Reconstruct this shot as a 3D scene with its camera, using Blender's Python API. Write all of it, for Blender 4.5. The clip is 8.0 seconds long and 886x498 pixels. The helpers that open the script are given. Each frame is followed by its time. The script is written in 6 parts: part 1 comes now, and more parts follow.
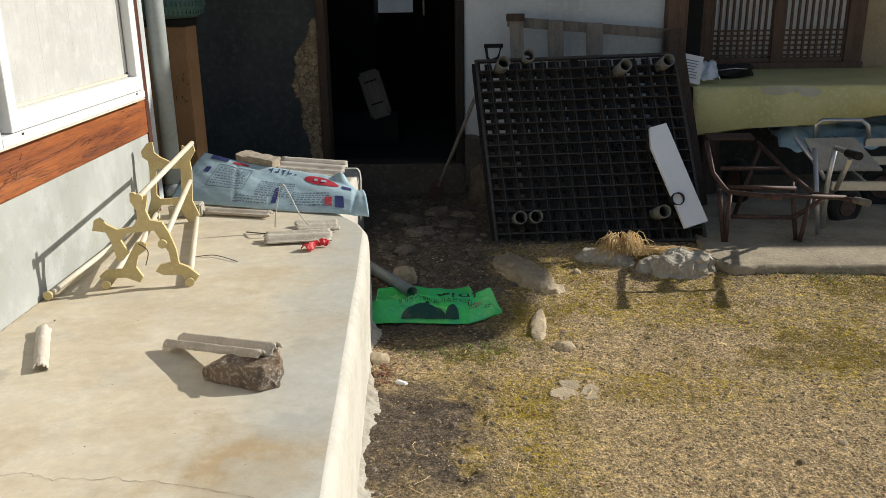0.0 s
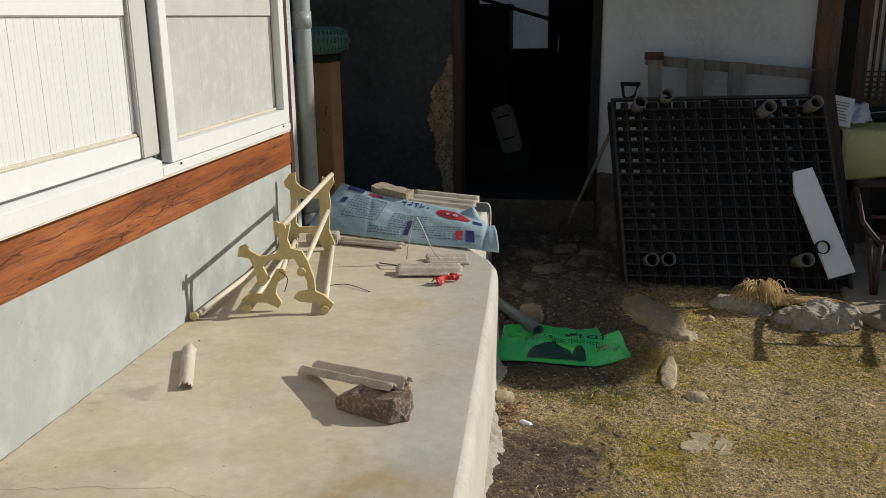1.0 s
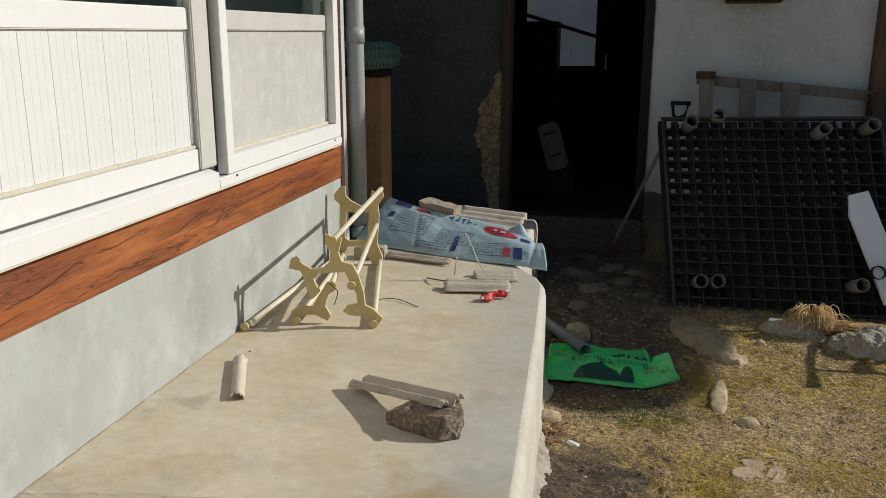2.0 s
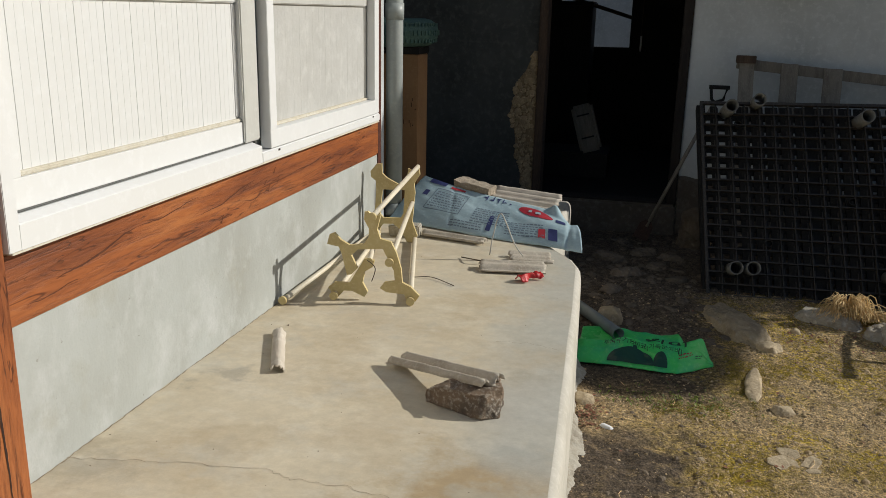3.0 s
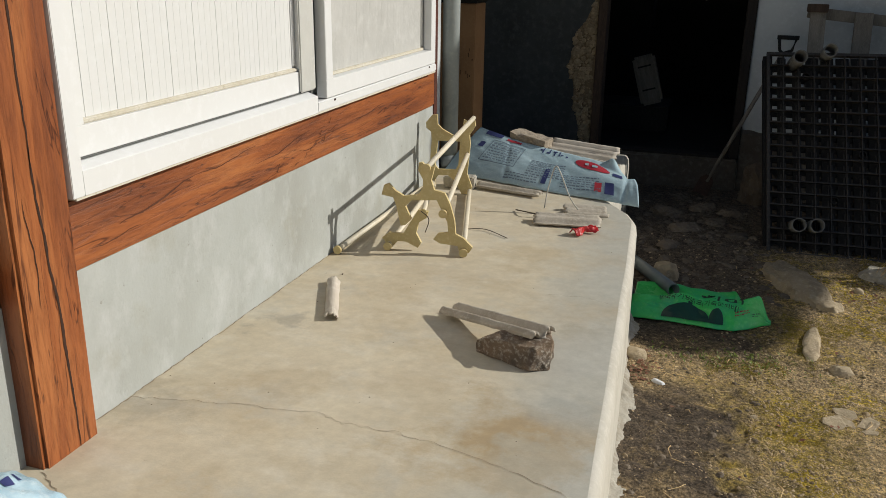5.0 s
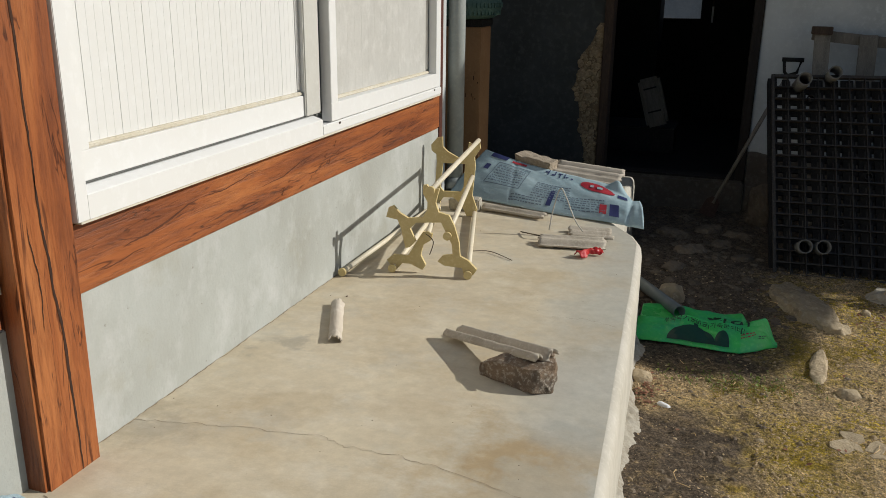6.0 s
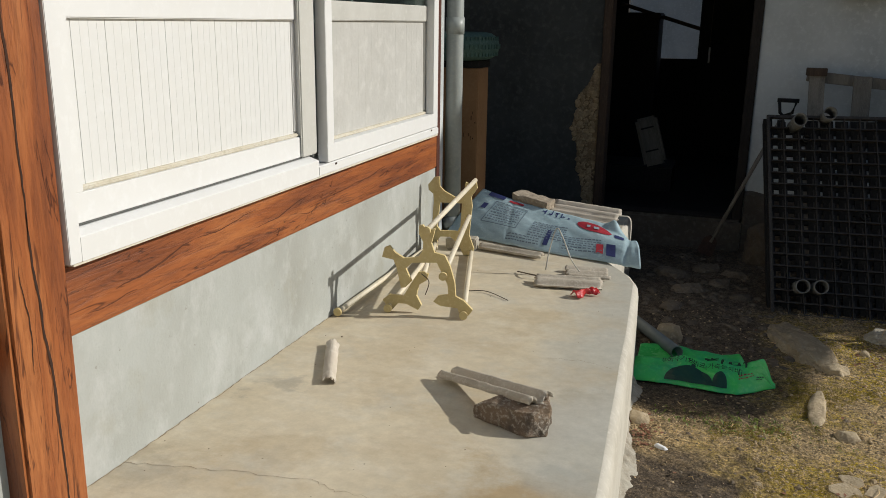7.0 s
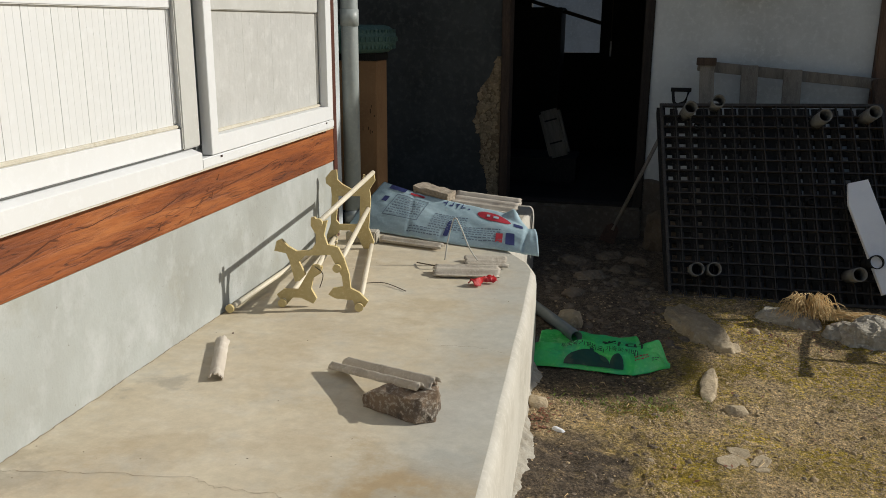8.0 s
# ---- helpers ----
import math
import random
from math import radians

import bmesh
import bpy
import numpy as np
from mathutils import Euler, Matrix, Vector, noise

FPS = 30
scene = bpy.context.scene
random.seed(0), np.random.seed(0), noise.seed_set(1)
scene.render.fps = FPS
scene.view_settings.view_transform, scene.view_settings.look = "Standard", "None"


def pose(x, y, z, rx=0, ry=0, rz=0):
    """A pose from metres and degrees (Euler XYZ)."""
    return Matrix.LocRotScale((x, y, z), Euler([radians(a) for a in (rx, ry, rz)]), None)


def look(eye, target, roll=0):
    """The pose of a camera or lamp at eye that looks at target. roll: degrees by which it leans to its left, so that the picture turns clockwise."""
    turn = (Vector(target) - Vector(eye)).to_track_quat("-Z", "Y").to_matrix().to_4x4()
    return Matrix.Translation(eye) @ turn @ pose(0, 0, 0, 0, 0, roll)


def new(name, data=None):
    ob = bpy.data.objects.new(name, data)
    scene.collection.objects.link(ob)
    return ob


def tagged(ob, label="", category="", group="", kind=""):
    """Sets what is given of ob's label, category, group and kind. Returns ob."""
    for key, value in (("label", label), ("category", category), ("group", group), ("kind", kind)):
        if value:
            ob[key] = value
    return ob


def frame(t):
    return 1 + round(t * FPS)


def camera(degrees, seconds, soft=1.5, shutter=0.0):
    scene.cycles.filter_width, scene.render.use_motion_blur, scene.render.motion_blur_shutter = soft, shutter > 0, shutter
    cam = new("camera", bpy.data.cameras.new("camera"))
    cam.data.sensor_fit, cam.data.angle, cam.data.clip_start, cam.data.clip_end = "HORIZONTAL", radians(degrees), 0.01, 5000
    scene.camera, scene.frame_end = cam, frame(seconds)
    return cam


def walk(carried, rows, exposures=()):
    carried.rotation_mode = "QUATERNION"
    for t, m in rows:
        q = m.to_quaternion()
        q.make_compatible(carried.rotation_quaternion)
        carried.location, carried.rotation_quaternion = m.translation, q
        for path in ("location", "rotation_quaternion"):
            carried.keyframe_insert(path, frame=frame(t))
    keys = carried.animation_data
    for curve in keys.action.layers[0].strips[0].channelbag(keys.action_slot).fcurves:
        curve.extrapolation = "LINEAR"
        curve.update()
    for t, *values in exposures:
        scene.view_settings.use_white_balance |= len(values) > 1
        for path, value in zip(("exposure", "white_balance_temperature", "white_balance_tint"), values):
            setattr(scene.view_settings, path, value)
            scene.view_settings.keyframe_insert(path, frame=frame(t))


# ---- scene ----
cam = camera(55.5, 8.0, soft=0.55)
PATH = [
    (0, (1.476, -0.576, 1.04), (1.425, 1.33, 0.435), -0.8),
    (0.5, (1.451, -0.579, 1.052), (1.282, 1.332, 0.488), -0.3),
    (1, (1.437, -0.574, 1.065), (1.1, 1.325, 0.534), -0.6),
    (1.5, (1.424, -0.574, 1.069), (1.021, 1.322, 0.577), -0.5),
    (3, (1.326, -0.589, 1.066), (0.855, 1.277, 0.522), 1.2),
    (3.5, (1.333, -0.596, 1.062), (0.81, 1.24, 0.465), 0.8),
    (4, (1.326, -0.605, 1.062), (0.77, 1.203, 0.412), 0.9),
    (4.5, (1.331, -0.59, 1.062), (0.757, 1.21, 0.405), 1.0),
    (6, (1.352, -0.588, 1.069), (0.74, 1.217, 0.463), 0.7),
    (6.5, (1.358, -0.583, 1.076), (0.739, 1.234, 0.518), 0.7),
    (7, (1.369, -0.578, 1.084), (0.746, 1.249, 0.56), 0.8),
    (7.5, (1.417, -0.553, 1.067), (0.836, 1.289, 0.547), 0.9),
    (8, (1.473, -0.54, 1.045), (1.024, 1.338, 0.523), 0.4),
]
walk(cam, [(t, look(eye, target, roll)) for t, eye, target, roll in PATH], exposures=[(0.0, 0.08), (0.5, -0.22), (1.0, -0.42), (1.5, -0.42), (4.0, -0.46), (6.5, -0.47), (8.0, -0.41)])

# ---- world, sun ----
SUN_TO = Vector((0.334, 0.125, 0.196)).normalized()      # the way towards the sun
world = bpy.data.worlds.new("world")
scene.world = world
world.use_nodes = True
wn = world.node_tree
sky = wn.nodes.new("ShaderNodeTexSky")
sky.sky_type = 'NISHITA'
sky.sun_disc = False
sky.sun_elevation = math.asin(SUN_TO.z)
sky.sun_rotation = math.atan2(SUN_TO.x, SUN_TO.y)
wn.links.new(sky.outputs[0], wn.nodes["Background"].inputs[0])
wn.nodes["Background"].inputs[1].default_value = 0.086
sun_data = bpy.data.lights.new("sun", 'SUN')
sun_data.energy, sun_data.angle, sun_data.color = 5.0, radians(0.6), (1.0, 0.965, 0.885)
sun = new("sun", sun_data)
sun.matrix_world = look(SUN_TO * 30, (0, 0, 0))


# ---- materials ----
def surface(name, c1, c2, c3=None, scale=6.0, fine=60.0, rough=0.85, bump=0.25, bump_scale=None, stretch=(1, 1, 1),
            metal=0.0, spots=0.55, island=0.0, soft=0.12, depth=0.01, spec=0.5):
    """Two-scale colour: c1 and c2 in large stains, c3 in fine grain, with fine relief."""
    m = bpy.data.materials.new(name)
    m.use_nodes = True
    t = m.node_tree
    b = t.nodes["Principled BSDF"]
    co = t.nodes.new("ShaderNodeTexCoord")
    mp = t.nodes.new("ShaderNodeMapping")
    mp.inputs["Scale"].default_value = stretch
    t.links.new(co.outputs["Object"], mp.inputs[0])

    def nz(s, detail=6.0, r=0.6):
        n = t.nodes.new("ShaderNodeTexNoise")
        n.inputs["Scale"].default_value, n.inputs["Detail"].default_value, n.inputs["Roughness"].default_value = s, detail, r
        t.links.new(mp.outputs[0], n.inputs["Vector"])
        return n

    def ramp(src, lo, hi):
        r = t.nodes.new("ShaderNodeMapRange")
        r.inputs[1].default_value, r.inputs[2].default_value = lo, hi
        t.links.new(src, r.inputs[0])
        return r.outputs[0]

    def mix(fac, a, bb, mode='MIX'):
        x = t.nodes.new("ShaderNodeMix")
        x.data_type, x.blend_type = 'RGBA', mode
        for sock, v in ((x.inputs[0], fac), (x.inputs[6], a), (x.inputs[7], bb)):
            if isinstance(v, bpy.types.NodeSocket):
                t.links.new(v, sock)
            else:
                sock.default_value = v if isinstance(v, float) else (*v, 1)
        return x.outputs[2]
    big, small = nz(scale), nz(fine, 8.0, 0.65)
    col = mix(ramp(big.outputs[0], spots - soft, spots + soft), c1, c2)
    if c3:
        col = mix(ramp(small.outputs[0], 0.5, 0.72), col, c3)
    if island:
        info = t.nodes.new("ShaderNodeObjectInfo")
        geo = t.nodes.new("ShaderNodeNewGeometry")
        add = t.nodes.new("ShaderNodeMath")
        add.operation = 'ADD'
        t.links.new(info.outputs["Random"], add.inputs[0])
        t.links.new(geo.outputs["Random Per Island"], add.inputs[1])
        hs = t.nodes.new("ShaderNodeHueSaturation")
        r = t.nodes.new("ShaderNodeMapRange")
        r.inputs[2].default_value = 2.0
        r.inputs[3].default_value, r.inputs[4].default_value = 1 - island, 1 + island
        t.links.new(add.outputs[0], r.inputs[0])
        t.links.new(r.outputs[0], hs.inputs["Value"])
        t.links.new(col, hs.inputs["Color"])
        col = hs.outputs[0]
    t.links.new(col, b.inputs["Base Color"])
    rr = t.nodes.new("ShaderNodeMapRange")
    rr.inputs[3].default_value, rr.inputs[4].default_value = max(rough - 0.1, 0.02), min(rough + 0.1, 1)
    t.links.new(big.outputs[0], rr.inputs[0])
    t.links.new(rr.outputs[0], b.inputs["Roughness"])
    b.inputs["Metallic"].default_value = metal
    b.inputs["Specular IOR Level"].default_value = spec
    if bump:
        bp = t.nodes.new("ShaderNodeBump")
        bp.inputs["Strength"].default_value, bp.inputs["Distance"].default_value = bump, depth
        src = nz(bump_scale or fine, 8.0, 0.7)
        t.links.new(src.outputs[0], bp.inputs["Height"])
        t.links.new(bp.outputs[0], b.inputs["Normal"])
    return m


M_PORCH = surface("porch_concrete", (0.62, 0.545, 0.405), (0.50, 0.42, 0.295), (0.65, 0.595, 0.48), 1.7, 5, 0.8, 0.1, 110, spots=0.58, soft=0.16, stretch=(1, 1.6, 1))
M_PORCH_EDGE = surface("porch_side_cement", (0.56, 0.53, 0.46), (0.46, 0.43, 0.36), (0.62, 0.59, 0.52), 3.5, 40, 0.85, 0.25, 60)
M_CEMENT = surface("wall_cement", (0.405, 0.422, 0.402), (0.315, 0.32, 0.29), (0.475, 0.488, 0.475), 2.6, 7, 0.85, 0.25, 80, soft=0.16, stretch=(1, 1, 0.7))
M_PLASTER = surface("grey_plaster", (0.565, 0.595, 0.60), (0.40, 0.43, 0.435), (0.62, 0.65, 0.655), 2.2, 30, 0.9, 0.3, 25, soft=0.18)
# Dark grey paint; roof shade and dim interiors are put into the colour too.
M_DARKWALL = surface("dark_shaded_plaster", (0.062, 0.068, 0.068), (0.036, 0.04, 0.04), (0.09, 0.095, 0.09), 3.5, 26, 0.9, 0.3, 30, soft=0.2)
M_MUD = surface("straw_mud", (0.39, 0.30, 0.185), (0.25, 0.19, 0.115), (0.48, 0.385, 0.255), 9, 70, 0.95, 0.8, 45, depth=0.02, island=0.4)


def stained_wood(name, along):
    """Orange-brown stained softwood: streaked bands along the grain, dark pores, fine relief."""
    m = bpy.data.materials.new(name)
    m.use_nodes = True
    t = m.node_tree
    b = t.nodes["Principled BSDF"]
    co = t.nodes.new("ShaderNodeTexCoord")
    mp = t.nodes.new("ShaderNodeMapping")
    mp.inputs["Scale"].default_value = tuple(0.10 if c == along else 1.0 for c in "xyz")
    t.links.new(co.outputs["Object"], mp.inputs[0])

    def nz(s, d, r):
        n = t.nodes.new("ShaderNodeTexNoise")
        n.inputs["Scale"].default_value, n.inputs["Detail"].default_value, n.inputs["Roughness"].default_value = s, d, r
        n.inputs["Distortion"].default_value = 1.1
        t.links.new(mp.outputs[0], n.inputs["Vector"])
        return n.outputs[0]

    def ramp(src, stops):
        r = t.nodes.new("ShaderNodeValToRGB")
        e = r.color_ramp.elements
        e[0].position, e[0].color = stops[0][0], (*stops[0][1], 1)
        e[1].position, e[1].color = stops[-1][0], (*stops[-1][1], 1)
        for p, c in stops[1:-1]:
            k = e.new(p)
            k.color = (*c, 1)
        t.links.new(src, r.inputs[0])
        return r.outputs[0]

    def mul(a, bb):
        x = t.nodes.new("ShaderNodeMix")
        x.data_type, x.blend_type = 'RGBA', 'MULTIPLY'
        x.inputs[0].default_value = 1.0
        t.links.new(a, x.inputs[6])
        t.links.new(bb, x.inputs[7])
        return x.outputs[2]
    broad = ramp(nz(9, 4, 0.55), ((0.33, (0.20, 0.058, 0.020)), (0.5, (0.325, 0.098, 0.027)), (0.68, (0.42, 0.15, 0.046))))
    streak = ramp(nz(48, 6, 0.7), ((0.27, (0.45, 0.39, 0.37)), (0.40, (0.82, 0.78, 0.76)), (0.54, (1, 1, 1))))
    fine = ramp(nz(150, 4, 0.6), ((0.30, (0.75, 0.71, 0.68)), (0.55, (1, 1, 1))))
    split = ramp(nz(15, 3, 0.6), ((0.484, (1, 1, 1)), (0.498, (0.34, 0.28, 0.26)), (0.504, (0.34, 0.28, 0.26)), (0.518, (1, 1, 1))))
    where = ramp(nz(26, 2, 0.5), ((0.50, (1, 1, 1)), (0.56, (0, 0, 0))))
    lift = t.nodes.new("ShaderNodeMix")
    lift.data_type, lift.blend_type = 'RGBA', 'LIGHTEN'
    lift.inputs[0].default_value = 1.0
    t.links.new(split, lift.inputs[6])
    t.links.new(where, lift.inputs[7])
    t.links.new(mul(mul(mul(broad, streak), fine), lift.outputs[2]), b.inputs["Base Color"])
    b.inputs["Roughness"].default_value = 0.48
    bp = t.nodes.new("ShaderNodeBump")
    bp.inputs["Strength"].default_value, bp.inputs["Distance"].default_value = 0.7, 0.004
    t.links.new(streak, bp.inputs["Height"])
    t.links.new(bp.outputs[0], b.inputs["Normal"])
    return m


M_BEAM, M_POST = stained_wood("stained_timber", "y"), stained_wood("stained_timber_upright", "z")
M_CRACK = surface("timber_crack", (0.03, 0.012, 0.006), (0.05, 0.02, 0.01), None, 8, 40, 0.9, 0.3)
M_DKPOST = surface("dark_red_paint", (0.09, 0.028, 0.018), (0.06, 0.02, 0.014), (0.13, 0.05, 0.03), 6, 50, 0.5, 0.2)
M_PVC = surface("white_frame", (0.73, 0.735, 0.735), (0.69, 0.69, 0.675), (0.75, 0.755, 0.755), 2.5, 30, 0.6, 0.03, 60, soft=0.3, spec=0.3)
M_PANEL = surface("white_ribbed_panel", (0.71, 0.715, 0.71), (0.68, 0.68, 0.66), (0.73, 0.735, 0.73), 3, 30, 0.45, 0.03, 60, soft=0.3)
M_SCREEN = surface("dusty_sheet", (0.53, 0.525, 0.50), (0.42, 0.415, 0.39), (0.57, 0.565, 0.54), 4.0, 14, 0.7, 0.22, 4, soft=0.25, depth=0.05)
M_GASKET_SHADE = surface("grey_gasket_and_shade", (0.10, 0.105, 0.10), (0.15, 0.15, 0.14), None, 8, 50, 0.6, 0.1)
M_STILE = surface("greyed_stile", (0.56, 0.555, 0.52), (0.48, 0.475, 0.44), (0.6, 0.6, 0.57), 5, 40, 0.5, 0.05)
M_CHECK = surface("timber_check", (0.10, 0.032, 0.013), (0.07, 0.022, 0.01), None, 12, 60, 0.9, 0.2)
M_DIRTSEAM = surface("window_grime", (0.60, 0.555, 0.45), (0.66, 0.63, 0.55), (0.48, 0.43, 0.33), 12, 70, 0.9, 0.2)
M_PIPE = surface("grey_downpipe", (0.33, 0.36, 0.35), (0.26, 0.29, 0.28), (0.38, 0.4, 0.38), 4, 50, 0.45, 0.06)
M_BROWN = surface("brown_board", (0.30, 0.17, 0.08), (0.24, 0.13, 0.06), (0.33, 0.2, 0.1), 4, 50, 0.6, 0.08)
M_BLACK = surface("black_plastic", (0.010, 0.010, 0.010), (0.016, 0.016, 0.016), (0.035, 0.034, 0.032), 5, 90, 0.65, 0.1, spec=0.25)
M_TYRE = surface("teal_rubber", (0.05, 0.115, 0.10), (0.035, 0.085, 0.075), (0.09, 0.15, 0.13), 6, 90, 0.7, 0.3)
M_OLDWOOD = surface("weathered_wood", (0.20, 0.18, 0.15), (0.13, 0.115, 0.095), (0.27, 0.25, 0.22), 6, 50, 0.9, 0.5, 40, stretch=(5, 5, 0.6), island=0.25)
M_DARKWOOD = surface("dark_old_timber", (0.07, 0.045, 0.03), (0.045, 0.03, 0.022), (0.12, 0.08, 0.055), 6, 40, 0.85, 0.5, 40, stretch=(5, 5, 0.6))
M_CREAM = surface("cream_board", (0.62, 0.50, 0.24), (0.54, 0.42, 0.19), (0.68, 0.57, 0.31), 6, 80, 0.6, 0.15)
M_ROD = surface("cream_dowel", (0.74, 0.67, 0.52), (0.64, 0.56, 0.41), (0.79, 0.73, 0.6), 8, 80, 0.5, 0.1)
M_ROCK = surface("brown_rock", (0.27, 0.19, 0.125), (0.135, 0.105, 0.08), (0.60, 0.54, 0.45), 14, 85, 0.9, 1.0, 45, depth=0.018)
M_SLATE = surface("slate_shard", (0.50, 0.445, 0.365), (0.39, 0.34, 0.27), (0.58, 0.53, 0.45), 9, 70, 0.9, 0.4, 60)
M_STONE = surface("field_stone", (0.46, 0.365, 0.235), (0.32, 0.25, 0.16), (0.58, 0.48, 0.34), 7, 50, 0.95, 0.8, 30, island=0.25, depth=0.015)
M_BRICK = surface("tan_stone", (0.36, 0.30, 0.23), (0.27, 0.22, 0.16), (0.44, 0.38, 0.3), 10, 60, 0.95, 0.7, 40)
M_LEAF = surface("dry_leaf", (0.20, 0.08, 0.045), (0.28, 0.13, 0.07), None, 20, 80, 0.8, 0.2, island=0.4)
M_SACK = surface("blue_woven_sack", (0.34, 0.47, 0.525), (0.40, 0.52, 0.565), (0.46, 0.57, 0.61), 6, 90, 0.5, 0.12, 30, depth=0.008)
M_INK = surface("navy_print", (0.025, 0.035, 0.13), (0.04, 0.05, 0.17), None, 10, 80, 0.6, 0.1)
M_INKGREY = surface("faded_print", (0.13, 0.17, 0.23), (0.18, 0.22, 0.27), None, 10, 80, 0.6, 0.1)
M_INKRED = surface("red_print", (0.38, 0.02, 0.04), (0.45, 0.04, 0.05), None, 10, 80, 0.6, 0.1)
M_REDWRAP = surface("red_wrapper", (0.50, 0.018, 0.02), (0.36, 0.012, 0.015), (0.6, 0.1, 0.09), 25, 90, 0.25, 0.5, 60)
M_GREEN = surface("green_film", (0.06, 0.62, 0.12), (0.035, 0.50, 0.24), (0.13, 0.68, 0.2), 5, 60, 0.3, 0.35, 14, depth=0.012)
M_GREENDK = surface("dark_green_print", (0.01, 0.06, 0.04), (0.008, 0.045, 0.035), None, 9, 80, 0.35, 0.1)
M_WHITE = surface("white_foam_board", (0.86, 0.87, 0.88), (0.8, 0.81, 0.83), (0.88, 0.89, 0.9), 5, 70, 0.7, 0.1)
M_PAPER = surface("white_paper", (0.70, 0.71, 0.72), (0.62, 0.63, 0.64), None, 5, 70, 0.8, 0.1)
M_STRAW = surface("dry_straw", (0.78, 0.57, 0.29), (0.60, 0.40, 0.17), (0.74, 0.58, 0.32), 20, 90, 0.8, 0.2, island=0.3)
M_RUST = surface("rusty_paint", (0.075, 0.04, 0.032), (0.045, 0.028, 0.024), (0.15, 0.085, 0.06), 14, 80, 0.65, 0.3, metal=0.3)
M_ALU = surface("aluminium", (0.55, 0.55, 0.54), (0.45, 0.45, 0.44), (0.62, 0.62, 0.61), 9, 80, 0.4, 0.1, metal=0.75)
M_PLY = surface("plywood", (0.36, 0.32, 0.25), (0.28, 0.245, 0.19), (0.42, 0.38, 0.3), 5, 50, 0.8, 0.2)
M_LINO = surface("yellow_linoleum", (0.60, 0.55, 0.24), (0.48, 0.45, 0.18), (0.66, 0.61, 0.36), 3.5, 40, 0.5, 0.15, 12)
M_LINOWORN = surface("worn_backing", (0.50, 0.47, 0.36), (0.42, 0.39, 0.28), None, 9, 60, 0.8, 0.2)
M_TAN = surface("tan_clay_wall", (0.42, 0.32, 0.20), (0.34, 0.25, 0.15), (0.48, 0.38, 0.25), 4, 45, 0.95, 0.4)
M_HANJI = surface("window_paper", (0.76, 0.76, 0.74), (0.62, 0.62, 0.6), (0.8, 0.8, 0.78), 5, 70, 0.85, 0.1)
M_BLUEBAG = surface("pale_blue_film", (0.42, 0.62, 0.74), (0.55, 0.72, 0.80), (0.64, 0.78, 0.84), 14, 60, 0.25, 0.5, 20, depth=0.012)
M_ROOFING = surface("roof_sheet", (0.12, 0.12, 0.12), (0.09, 0.09, 0.09), (0.16, 0.15, 0.14), 4, 40, 0.8, 0.3)
M_TWIG = surface("dead_stem", (0.10, 0.075, 0.05), (0.07, 0.05, 0.035), None, 20, 80, 0.9, 0.2)
M_WIRE = surface("pale_wire", (0.55, 0.53, 0.48), (0.45, 0.43, 0.38), None, 20, 80, 0.5, 0.1)
M_CLOD = surface("dark_rubble", (0.19, 0.145, 0.10), (0.12, 0.092, 0.066), (0.23, 0.19, 0.145), 10, 60, 0.95, 0.7, 40, island=0.35)
M_SHARD = surface("pale_shard", (0.56, 0.50, 0.42), (0.47, 0.41, 0.33), (0.62, 0.57, 0.49), 5, 30, 0.9, 0.12, 90)
M_PEBBLE = surface("pebble", (0.53, 0.39, 0.22), (0.38, 0.27, 0.14), (0.67, 0.535, 0.36), 15, 70, 0.95, 0.4, island=0.75)
M_WEED = surface("weed_leaf", (0.17, 0.22, 0.03), (0.23, 0.25, 0.04), None, 20, 80, 0.6, 0.1, island=0.4)
M_PALESTONE = surface("pale_field_stone", (0.48, 0.43, 0.34), (0.31, 0.265, 0.20), (0.62, 0.58, 0.50), 8, 45, 0.95, 0.9, 28, island=0.2, depth=0.02)
M_ASH = surface("broken_cement", (0.45, 0.415, 0.345), (0.30, 0.26, 0.20), (0.54, 0.51, 0.44), 9, 45, 0.95, 0.7, 35, depth=0.015)


def glass(name):
    m = bpy.data.materials.new(name)
    m.use_nodes = True
    b = m.node_tree.nodes["Principled BSDF"]
    b.inputs["Base Color"].default_value = (0.75, 0.9, 0.85, 1)
    b.inputs["Roughness"].default_value = 0.06
    b.inputs["Transmission Weight"].default_value = 1.0
    return m


M_GLASS = glass("window_glass")


